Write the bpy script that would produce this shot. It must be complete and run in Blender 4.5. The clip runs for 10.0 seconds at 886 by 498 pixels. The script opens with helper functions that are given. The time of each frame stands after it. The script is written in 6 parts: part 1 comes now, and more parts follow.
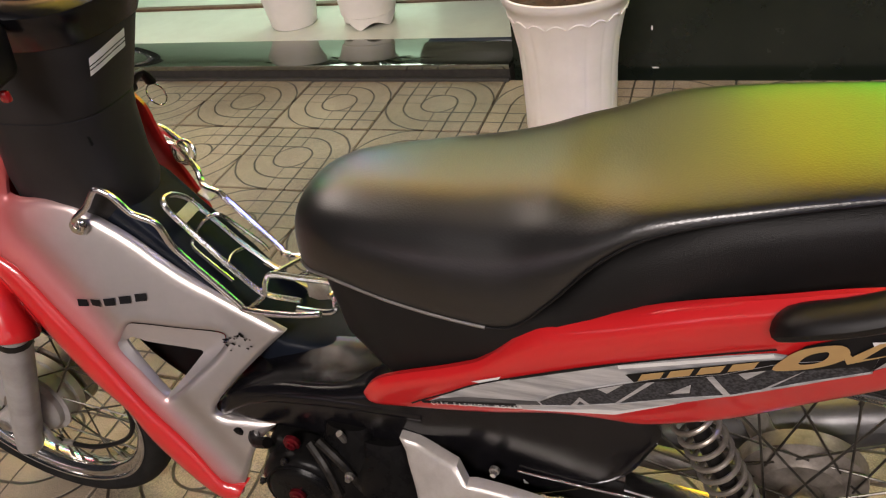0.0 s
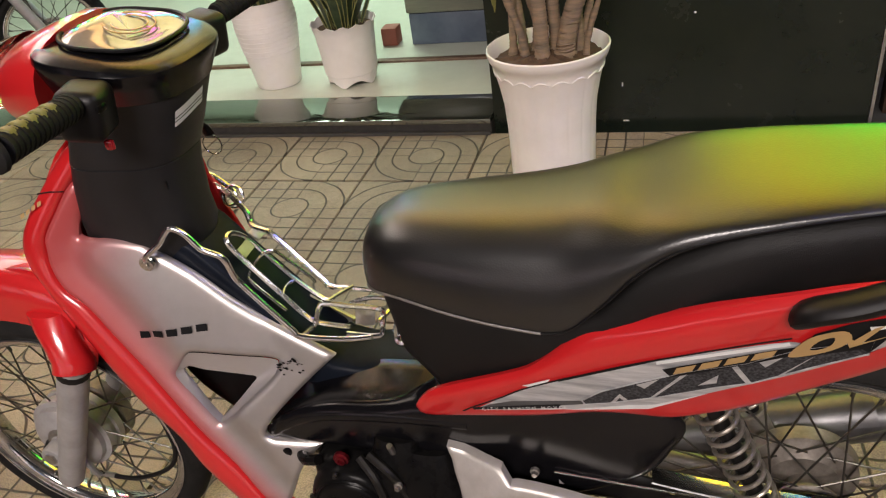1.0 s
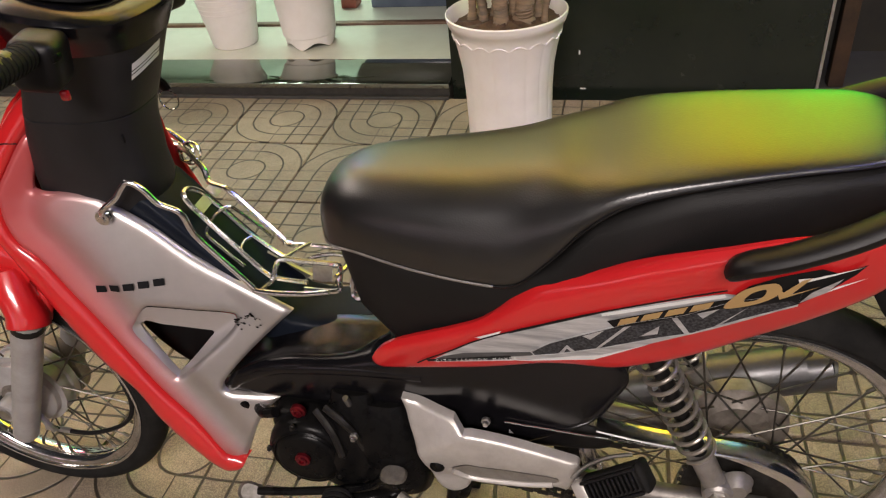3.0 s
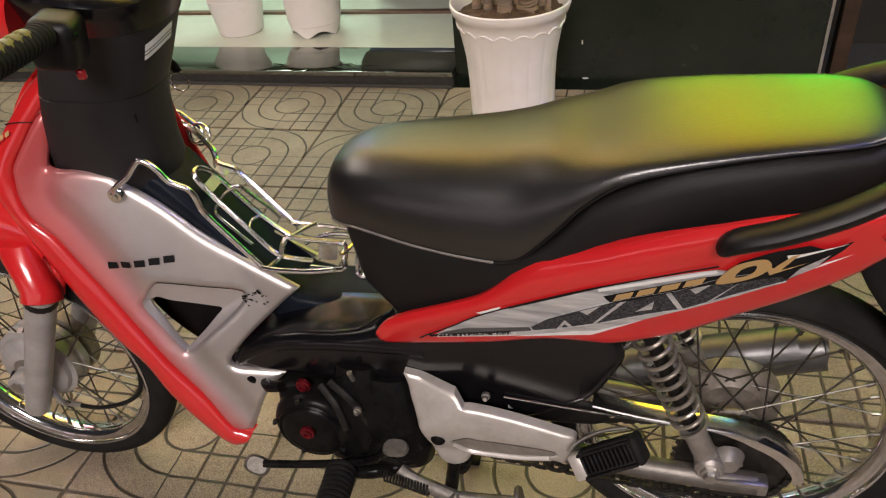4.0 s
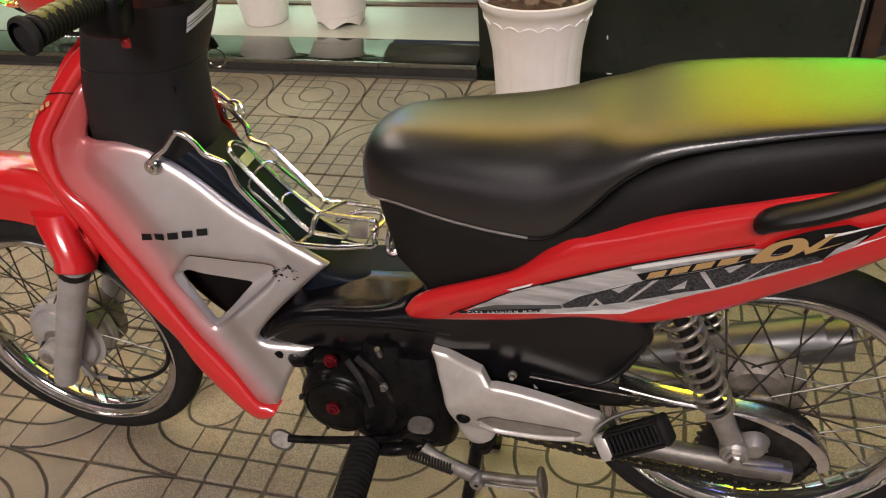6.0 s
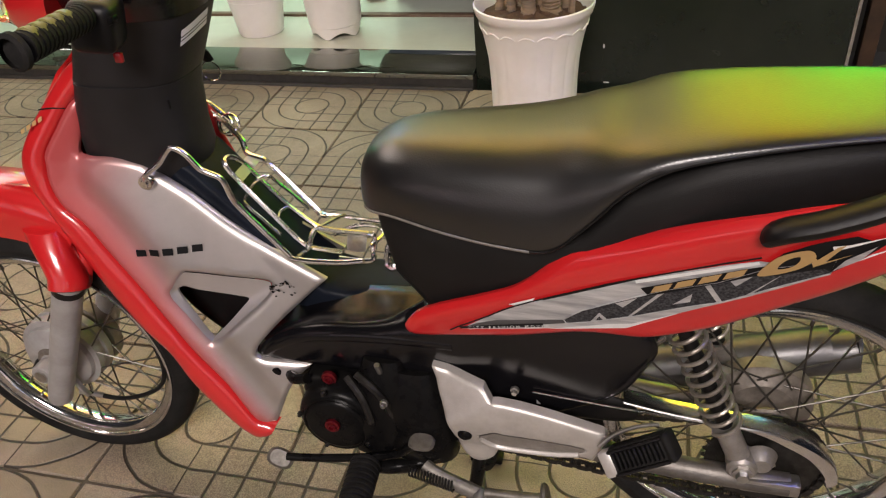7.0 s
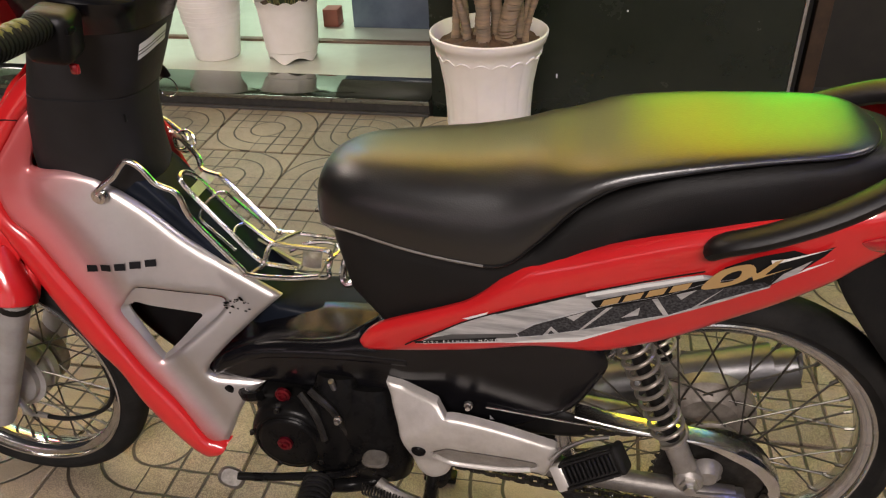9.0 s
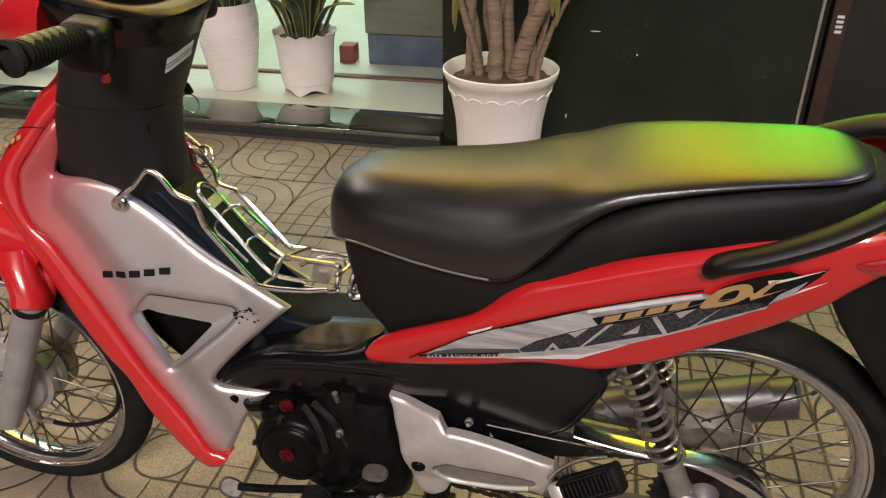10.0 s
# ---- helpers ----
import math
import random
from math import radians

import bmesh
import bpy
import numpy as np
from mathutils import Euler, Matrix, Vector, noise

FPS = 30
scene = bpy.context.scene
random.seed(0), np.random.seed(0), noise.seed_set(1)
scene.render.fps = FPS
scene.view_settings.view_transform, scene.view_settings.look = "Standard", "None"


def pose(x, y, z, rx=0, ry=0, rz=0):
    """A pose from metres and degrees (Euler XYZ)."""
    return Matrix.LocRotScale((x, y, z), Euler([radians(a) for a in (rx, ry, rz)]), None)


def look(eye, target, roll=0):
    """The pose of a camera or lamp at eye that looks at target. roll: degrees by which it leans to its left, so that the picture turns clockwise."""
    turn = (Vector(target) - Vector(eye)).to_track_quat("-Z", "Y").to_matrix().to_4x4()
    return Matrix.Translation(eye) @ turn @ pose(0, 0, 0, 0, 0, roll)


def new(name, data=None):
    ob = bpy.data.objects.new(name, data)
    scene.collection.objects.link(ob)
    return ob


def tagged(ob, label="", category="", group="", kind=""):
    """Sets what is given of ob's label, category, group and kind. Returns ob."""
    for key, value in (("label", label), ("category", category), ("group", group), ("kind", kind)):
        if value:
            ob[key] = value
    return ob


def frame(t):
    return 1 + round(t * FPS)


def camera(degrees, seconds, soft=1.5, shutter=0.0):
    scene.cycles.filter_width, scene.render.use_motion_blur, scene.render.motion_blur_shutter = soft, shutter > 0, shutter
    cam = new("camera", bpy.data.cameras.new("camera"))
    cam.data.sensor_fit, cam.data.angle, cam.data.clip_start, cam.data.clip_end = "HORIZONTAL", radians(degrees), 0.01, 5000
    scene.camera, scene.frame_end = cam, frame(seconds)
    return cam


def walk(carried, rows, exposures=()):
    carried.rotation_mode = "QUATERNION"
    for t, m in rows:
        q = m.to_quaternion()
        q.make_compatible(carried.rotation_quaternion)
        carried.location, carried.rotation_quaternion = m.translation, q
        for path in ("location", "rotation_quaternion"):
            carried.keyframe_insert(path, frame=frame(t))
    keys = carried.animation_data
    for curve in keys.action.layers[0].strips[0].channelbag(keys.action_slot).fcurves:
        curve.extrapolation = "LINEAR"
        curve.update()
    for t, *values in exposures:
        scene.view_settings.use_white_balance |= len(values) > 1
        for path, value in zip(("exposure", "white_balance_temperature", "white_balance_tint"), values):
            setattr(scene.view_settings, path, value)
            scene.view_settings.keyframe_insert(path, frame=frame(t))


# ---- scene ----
cam = camera(60.2, 10.0, soft=1.2)
PATH = [
    (0, (1.128, -2.158, 1.2), (0.489, -0.671, 0.024), -9.9),
    (0.5, (1.084, -2.266, 1.265), (0.427, -0.717, 0.185), -11.2),
    (1, (1.058, -2.313, 1.259), (0.518, -0.713, 0.187), -8.5),
    (1.5, (1.045, -2.32, 1.244), (0.636, -0.711, 0.13), -6.2),
    (2, (1.033, -2.332, 1.248), (0.633, -0.737, 0.108), -5.8),
    (2.5, (1.051, -2.338, 1.255), (0.627, -0.754, 0.111), -6.1),
    (4, (1.075, -2.381, 1.263), (0.642, -0.816, 0.096), -5.6),
    (4.5, (1.071, -2.414, 1.256), (0.636, -0.854, 0.082), -5.0),
    (5, (1.07, -2.427, 1.257), (0.626, -0.872, 0.08), -4.7),
    (5.5, (1.061, -2.421, 1.25), (0.603, -0.868, 0.076), -4.6),
    (7, (1.043, -2.396, 1.24), (0.585, -0.823, 0.093), -5.1),
    (7.5, (1.041, -2.385, 1.239), (0.613, -0.805, 0.09), -4.9),
    (8, (1.036, -2.384, 1.235), (0.638, -0.793, 0.09), -4.2),
    (8.5, (1.045, -2.391, 1.235), (0.676, -0.787, 0.098), -3.4),
    (9, (1.047, -2.42, 1.233), (0.699, -0.78, 0.143), -2.3),
    (9.5, (1.04, -2.462, 1.224), (0.681, -0.76, 0.236), -0.3),
    (10, (1.053, -2.466, 1.218), (0.682, -0.772, 0.221), -0.4),
]
walk(cam, [(t, look(eye, target, roll)) for t, eye, target, roll in PATH])

# ---- light ----
world = bpy.data.worlds.new("night")
scene.world = world
world.use_nodes = True
world.node_tree.nodes["Background"].inputs[0].default_value = (0.35, 0.42, 0.6, 1)
world.node_tree.nodes["Background"].inputs[1].default_value = 0.02
scene.view_settings.exposure = 0.0


def area(name, eye, target, sx, sy, watts, colour):
    la = bpy.data.lights.new(name, "AREA")
    la.shape, la.size, la.size_y, la.energy, la.color = "RECTANGLE", sx, sy, watts, colour
    ob = new(name, la)
    ob.matrix_world = look(eye, target)
    return ob


area("street_lamp_light", (1.2, -6.2, 4.3), (0.6, -1.0, 0.2), 2.4, 1.0, 350, (1.0, 0.89, 0.85))
# two unseen overhead fill lamps, added to brighten the pavement and pots
area("awning_light", (-2.1, -0.75, 3.4), (-0.6, -0.9, 0.0), 2.4, 1.1, 60, (1.0, 0.85, 0.76))
area("fill_light_right", (3.2, -0.7, 3.44), (1.5, -0.5, 0.0), 1.6, 0.9, 62, (1.0, 0.9, 0.82))
area("shop_ceiling_light", (-0.9, 2.3, 2.65), (-0.9, 2.2, 0.0), 1.6, 0.8, 70, (0.82, 1.0, 0.84))


# ---- materials ----
def surf(name, c1, c2=None, scale=8.0, rough=0.5, metal=0.0, bump=0.0, bscale=150.0, spread=0.08, coat=0.0, spec=0.5, per_piece=0.0, streak=None, detail=6.0, cr=0.08, dots=False):
    """A grained surface: two colours mixed at two scales, roughness that wanders, fine relief."""
    m = bpy.data.materials.new(name)
    m.use_nodes = True
    nt = m.node_tree
    b = nt.nodes["Principled BSDF"]
    tc = nt.nodes.new("ShaderNodeTexCoord")
    src = tc.outputs["Object"]
    if streak:
        mp = nt.nodes.new("ShaderNodeMapping")
        mp.inputs["Scale"].default_value = streak
        nt.links.new(src, mp.inputs[0])
        src = mp.outputs[0]
    n1 = nt.nodes.new("ShaderNodeTexNoise")
    n1.inputs["Scale"].default_value, n1.inputs["Detail"].default_value, n1.inputs["Roughness"].default_value = scale, detail, 0.65
    nt.links.new(src, n1.inputs["Vector"])
    mix = nt.nodes.new("ShaderNodeMix")
    mix.data_type = "RGBA"
    c2 = c2 or tuple(v * 0.8 for v in c1)
    mix.inputs["A"].default_value, mix.inputs["B"].default_value = (*c1, 1), (*c2, 1)
    ramp = nt.nodes.new("ShaderNodeMapRange")
    ramp.inputs["From Min"].default_value, ramp.inputs["From Max"].default_value = 0.35, 0.68
    nt.links.new(n1.outputs["Fac"], ramp.inputs["Value"])
    nt.links.new(ramp.outputs["Result"], mix.inputs["Factor"])
    out = mix.outputs["Result"]
    if per_piece:
        oi = nt.nodes.new("ShaderNodeObjectInfo")
        hsv = nt.nodes.new("ShaderNodeHueSaturation")
        mr = nt.nodes.new("ShaderNodeMapRange")
        mr.inputs["To Min"].default_value, mr.inputs["To Max"].default_value = 1 - per_piece, 1 + per_piece
        nt.links.new(oi.outputs["Random"], mr.inputs["Value"])
        nt.links.new(mr.outputs["Result"], hsv.inputs["Value"])
        nt.links.new(out, hsv.inputs["Color"])
        out = hsv.outputs["Color"]
    nt.links.new(out, b.inputs["Base Color"])
    rr = nt.nodes.new("ShaderNodeMapRange")
    rr.inputs["To Min"].default_value, rr.inputs["To Max"].default_value = max(rough - spread, 0.02), min(rough + spread, 1)
    nt.links.new(n1.outputs["Fac"], rr.inputs["Value"])
    nt.links.new(rr.outputs["Result"], b.inputs["Roughness"])
    b.inputs["Metallic"].default_value = metal
    b.inputs["Specular IOR Level"].default_value = spec
    b.inputs["Coat Weight"].default_value = coat
    b.inputs["Coat Roughness"].default_value = cr
    if bump:
        n2 = nt.nodes.new("ShaderNodeTexVoronoi" if dots else "ShaderNodeTexNoise")
        n2.inputs["Scale"].default_value = bscale
        if not dots:
            n2.inputs["Detail"].default_value = 3
        nt.links.new(src, n2.inputs["Vector"])
        bp = nt.nodes.new("ShaderNodeBump")
        bp.inputs["Strength"].default_value, bp.inputs["Distance"].default_value = bump, 0.002
        nt.links.new(n2.outputs["Distance" if dots else "Fac"], bp.inputs["Height"])
        nt.links.new(bp.outputs["Normal"], b.inputs["Normal"])
    return m


def glow(name, colour, strength):
    m = bpy.data.materials.new(name)
    m.use_nodes = True
    b = m.node_tree.nodes["Principled BSDF"]
    b.inputs["Base Color"].default_value = (*colour, 1)
    b.inputs["Emission Color"].default_value = (*colour, 1)
    b.inputs["Emission Strength"].default_value = strength
    return m


def glass(name, colour=(1, 1, 1), rough=0.0):
    m = bpy.data.materials.new(name)
    m.use_nodes = True
    b = m.node_tree.nodes["Principled BSDF"]
    b.inputs["Base Color"].default_value = (*colour, 1)
    b.inputs["Transmission Weight"].default_value = 1
    b.inputs["Roughness"].default_value = rough
    b.inputs["IOR"].default_value = 1.45
    return m


RED = surf("red_paint", (0.57, 0.015, 0.018), (0.5, 0.013, 0.015), 7, 0.3, coat=1.0, spread=0.06, cr=0.045)
SILVER = surf("silver_paint", (0.49, 0.455, 0.445), (0.43, 0.4, 0.39), 9, 0.4, metal=0.6, bump=0.02, bscale=1200, coat=0.5, cr=0.12)
BLACK = surf("black_plastic", (0.0045, 0.0042, 0.0045), (0.008, 0.0075, 0.0075), 40, 0.42, bump=0.12, bscale=1400, spec=0.28)
GLOSS = surf("gloss_black_plastic", (0.003, 0.003, 0.0038), (0.006, 0.0056, 0.0068), 18, 0.22, bump=0.03, bscale=500, spec=0.42)
VINYL = surf("black_vinyl", (0.006, 0.0057, 0.0056), (0.009, 0.0085, 0.0082), 12, 0.32, bump=0.075, bscale=420, spread=0.06, spec=1.0, dots=True)
VINYL2 = surf("black_side_vinyl", (0.006, 0.0057, 0.0055), (0.01, 0.0093, 0.009), 12, 0.5, bump=0.3, bscale=900, spec=0.25)
RUBBER = surf("tyre_rubber", (0.008, 0.0078, 0.0076), (0.018, 0.017, 0.016), 22, 0.75, bump=0.3, bscale=300, spec=0.15)
CHROME = surf("chrome", (0.88, 0.88, 0.89), (0.74, 0.73, 0.72), 45, 0.2, metal=1.0, spread=0.08, bump=0.04, bscale=300)
STEEL = surf("worn_steel", (0.5, 0.49, 0.47), (0.33, 0.31, 0.28), 40, 0.34, metal=0.9, bump=0.15, bscale=400)
ALLOY = surf("cast_alloy", (0.36, 0.335, 0.31), (0.24, 0.22, 0.2), 30, 0.42, metal=0.6, bump=0.25, bscale=500)
BRACKET = surf("pale_cast_alloy", (0.6, 0.57, 0.54), (0.47, 0.44, 0.41), 22, 0.4, metal=0.5, bump=0.15, bscale=500)
FORKGREY = surf("grey_enamel", (0.42, 0.41, 0.41), (0.33, 0.31, 0.3), 20, 0.42, metal=0.3, bump=0.08, bscale=300)
ENGINE = surf("black_engine_enamel", (0.003, 0.003, 0.0035), (0.008, 0.0075, 0.007), 25, 0.28, bump=0.1, bscale=250, spec=0.1)
RIM = surf("bright_rim_chrome", (0.66, 0.66, 0.67), (0.5, 0.49, 0.48), 60, 0.12, metal=0.97, spread=0.06, bump=0.03, bscale=350)
DULL = surf("dull_silencer_steel", (0.13, 0.128, 0.13), (0.07, 0.068, 0.07), 14, 0.36, metal=0.7, bump=0.08)
ARM = surf("dull_arm_steel", (0.2, 0.185, 0.17), (0.11, 0.1, 0.09), 26, 0.42, metal=0.7, bump=0.2, bscale=300)
HUB = surf("tarnished_hub_alloy", (0.26, 0.23, 0.2), (0.14, 0.12, 0.1), 40, 0.5, metal=0.5, bump=0.25, bscale=250)
# black plastic; its blue tint stands in for blue light falling on it
TUNNEL = surf("blue_tinted_black_tunnel", (0.005, 0.007, 0.012), (0.009, 0.012, 0.019), 18, 0.4, bump=0.03, bscale=500, spec=0.08)
NECK = surf("lighter_black_plastic", (0.012, 0.0118, 0.013), (0.018, 0.0175, 0.019), 14, 0.46, bump=0.12, bscale=1400, spec=0.3)
MATT = surf("matt_black_mudguard", (0.007, 0.007, 0.007), (0.014, 0.013, 0.012), 14, 0.85, bump=0.2, bscale=300, spec=0.12)
WORN = surf("worn_pedal_metal", (0.2, 0.185, 0.165), (0.11, 0.1, 0.085), 60, 0.5, metal=0.6, bump=0.2, bscale=300)
GREASE = surf("greasy_chain_steel", (0.04, 0.037, 0.034), (0.012, 0.011, 0.01), 60, 0.4, metal=0.6)
RUST = surf("red_anodised_bolt", (0.24, 0.015, 0.025), (0.1, 0.008, 0.012), 60, 0.3, metal=0.7)
SPOKE = surf("dull_spoke_steel", (0.13, 0.12, 0.105), (0.06, 0.055, 0.05), 50, 0.4, metal=0.85)
SPRING = surf("white_spring_enamel", (0.38, 0.345, 0.3), (0.2, 0.175, 0.145), 40, 0.32, metal=0.6)
GOLD = surf("gold_foil", (0.55, 0.36, 0.15), (0.5, 0.32, 0.14), 30, 0.35, metal=0.3)
INK = surf("black_print", (0.007, 0.007, 0.008), None, 30, 0.4, spec=0.2)
HATCH = surf("dark_hatched_print", (0.012, 0.012, 0.014), (0.075, 0.075, 0.08), 300, 0.45, detail=1, spec=0.2)
DGREY = surf("dark_grey_print", (0.07, 0.07, 0.072), (0.14, 0.14, 0.143), 9, 0.4, metal=0.3, streak=(1, 1, 9))
DSILV = surf("silver_decal", (0.66, 0.65, 0.65), (0.3, 0.3, 0.31), 9, 0.35, metal=0.3, streak=(1, 1, 9))
WHITE = surf("white_print", (0.8, 0.8, 0.79), (0.72, 0.71, 0.7), 40, 0.4)
POTW = surf("white_pot_plastic", (0.88, 0.83, 0.79), (0.82, 0.77, 0.72), 9, 0.5, bump=0.06, bscale=60)
SOIL = surf("brown_potting_soil", (0.05, 0.028, 0.014), (0.11, 0.06, 0.03), 45, 0.95, bump=1.0, bscale=120)
MORTAR = surf("dirty_cement_mortar", (0.1, 0.082, 0.06), (0.06, 0.048, 0.035), 60, 0.95, bump=0.5, bscale=200)
BARK = surf("ringed_cane_bark", (0.3, 0.2, 0.12), (0.14, 0.11, 0.08), 9, 0.8, bump=0.6, bscale=80, streak=(1, 1, 9))
GRANITE = surf("polished_black_granite", (0.22, 0.23, 0.21), (0.3, 0.31, 0.28), 260, 0.07, metal=0.97, spread=0.03, spec=0.9)
KERB = surf("dusty_dark_stone", (0.022, 0.021, 0.019), (0.045, 0.041, 0.036), 30, 0.55, bump=0.3, bscale=160)
PALETILE = surf("pale_glazed_tile", (0.66, 0.68, 0.58), (0.6, 0.61, 0.52), 5, 0.14, spread=0.06)
MINT = surf("pale_mint_wall", (0.72, 0.8, 0.7), (0.66, 0.75, 0.66), 3, 0.6, bump=0.05, bscale=40)
BROWNMETAL = surf("brown_threshold", (0.16, 0.09, 0.05), (0.1, 0.055, 0.03), 25, 0.45)
DARKPANEL = surf("dark_polished_panel", (0.009, 0.013, 0.009), (0.014, 0.018, 0.012), 5, 0.25, spread=0.08, spec=0.4)
DARKWALL = surf("dark_brown_wall", (0.022, 0.019, 0.012), (0.014, 0.012, 0.008), 6, 0.6, bump=0.2, bscale=40)
ASPHALT = surf("asphalt", (0.05, 0.048, 0.045), (0.035, 0.034, 0.032), 3, 0.85, bump=0.6, bscale=90)
FACADE = surf("plaster_facade", (0.3, 0.27, 0.23), (0.22, 0.2, 0.17), 1.2, 0.8)
LENS = glass("clear_lens")
REDLENS = surf("red_lens", (0.4, 0.01, 0.015), None, 30, 0.12, coat=1.0)
DASH = surf("glossy_dash_lens", (0.2, 0.18, 0.16), (0.13, 0.115, 0.1), 20, 0.1, coat=1.0)
DIAL = surf("printed_dial", (0.5, 0.42, 0.34), (0.35, 0.2, 0.12), 30, 0.4)


def tile_material():
    """Pressed cement tile: a ring in the middle, arcs in two corners and a grid of grooves in the other two."""
    m = bpy.data.materials.new("pressed_cement_tile")
    m.use_nodes = True
    nt = m.node_tree
    b = nt.nodes["Principled BSDF"]
    tc = nt.nodes.new("ShaderNodeTexCoord")

    def mth(op, a, c=None, d=None):
        n = nt.nodes.new("ShaderNodeMath")
        n.operation = op
        for i, v in enumerate((a, c, d)):
            if v is None:
                continue
            if isinstance(v, (int, float)):
                n.inputs[i].default_value = v
            else:
                nt.links.new(v, n.inputs[i])
        return n.outputs[0]

    wob = nt.nodes.new("ShaderNodeTexNoise")
    wob.inputs["Scale"].default_value = 14
    nt.links.new(tc.outputs["Object"], wob.inputs["Vector"])
    sep = nt.nodes.new("ShaderNodeSeparateXYZ")
    nt.links.new(tc.outputs["Object"], sep.inputs[0])
    wv = mth("MULTIPLY", mth("SUBTRACT", wob.outputs["Fac"], 0.5), 0.006)
    x, y = mth("ADD", sep.outputs["X"], wv), mth("ADD", sep.outputs["Y"], wv)
    ax, ay = mth("ABSOLUTE", x), mth("ABSOLUTE", y)
    r = mth("SQRT", mth("ADD", mth("MULTIPLY", x, x), mth("MULTIPLY", y, y)))
    corner = mth("GREATER_THAN", mth("MULTIPLY", x, y), 0)

    def ridge(v, first, gap, count):
        d = None
        for i in range(count):
            e = mth("ABSOLUTE", mth("SUBTRACT", v, first + gap * i))
            d = e if d is None else mth("MINIMUM", d, e)
        return d

    arcs = ridge(r, 0.0667, 0.065, 3)
    lines = mth("MINIMUM", ridge(ax, 0.0, 0.0667, 3), ridge(ay, 0.0, 0.0667, 3))
    inside = mth("LESS_THAN", r, 0.068)
    lines = mth("ADD", lines, inside)
    lines = mth("MINIMUM", lines, mth("ABSOLUTE", mth("SUBTRACT", r, 0.0667)))
    d = mth("ADD", mth("MULTIPLY", arcs, corner), mth("MULTIPLY", lines, mth("SUBTRACT", 1, corner)))
    mr = nt.nodes.new("ShaderNodeMapRange")
    mr.interpolation_type = "SMOOTHSTEP"
    mr.inputs["From Min"].default_value, mr.inputs["From Max"].default_value = 0.0018, 0.0042
    nt.links.new(d, mr.inputs["Value"])
    groove = mr.outputs["Result"]
    big = nt.nodes.new("ShaderNodeTexNoise")
    big.inputs["Scale"].default_value, big.inputs["Detail"].default_value = 4, 8
    geo = nt.nodes.new("ShaderNodeNewGeometry")
    nt.links.new(geo.outputs["Position"], big.inputs["Vector"])
    grit = nt.nodes.new("ShaderNodeTexNoise")
    grit.inputs["Scale"].default_value, grit.inputs["Detail"].default_value = 420, 3
    nt.links.new(geo.outputs["Position"], grit.inputs["Vector"])
    stone = nt.nodes.new("ShaderNodeMix")
    stone.data_type = "RGBA"
    stone.inputs["A"].default_value, stone.inputs["B"].default_value = (0.085, 0.066, 0.045, 1), (0.43, 0.345, 0.245, 1)
    spk = nt.nodes.new("ShaderNodeMapRange")
    spk.inputs["From Min"].default_value, spk.inputs["From Max"].default_value = 0.42, 0.62
    nt.links.new(grit.outputs["Fac"], spk.inputs["Value"])
    patch = nt.nodes.new("ShaderNodeTexNoise")
    patch.inputs["Scale"].default_value, patch.inputs["Detail"].default_value = 40, 5
    nt.links.new(geo.outputs["Position"], patch.inputs["Vector"])
    wide = nt.nodes.new("ShaderNodeMapRange")
    wide.inputs["From Min"].default_value, wide.inputs["From Max"].default_value = 0.32, 0.68
    nt.links.new(big.outputs["Fac"], wide.inputs["Value"])
    nt.links.new(mth("ADD", mth("ADD", mth("MULTIPLY", wide.outputs["Result"], 0.35), mth("MULTIPLY", patch.outputs["Fac"], 0.3)), mth("MULTIPLY", spk.outputs["Result"], 0.5)), stone.inputs["Factor"])
    hsv = nt.nodes.new("ShaderNodeHueSaturation")
    oi = nt.nodes.new("ShaderNodeObjectInfo")
    nt.links.new(mth("ADD", mth("MULTIPLY", oi.outputs["Random"], 0.3), 0.85), hsv.inputs["Value"])
    nt.links.new(stone.outputs["Result"], hsv.inputs["Color"])
    dirt = nt.nodes.new("ShaderNodeMix")
    dirt.data_type = "RGBA"
    dirt.inputs["A"].default_value = (0.045, 0.036, 0.026, 1)
    nt.links.new(hsv.outputs["Color"], dirt.inputs["B"])
    nt.links.new(groove, dirt.inputs["Factor"])
    nt.links.new(dirt.outputs["Result"], b.inputs["Base Color"])
    b.inputs["Roughness"].default_value = 0.42
    bp = nt.nodes.new("ShaderNodeBump")
    bp.inputs["Strength"].default_value, bp.inputs["Distance"].default_value = 0.8, 0.004
    nt.links.new(mth("ADD", groove, mth("MULTIPLY", grit.outputs["Fac"], 0.55)), bp.inputs["Height"])
    nt.links.new(bp.outputs["Normal"], b.inputs["Normal"])
    return m


TILE = tile_material()


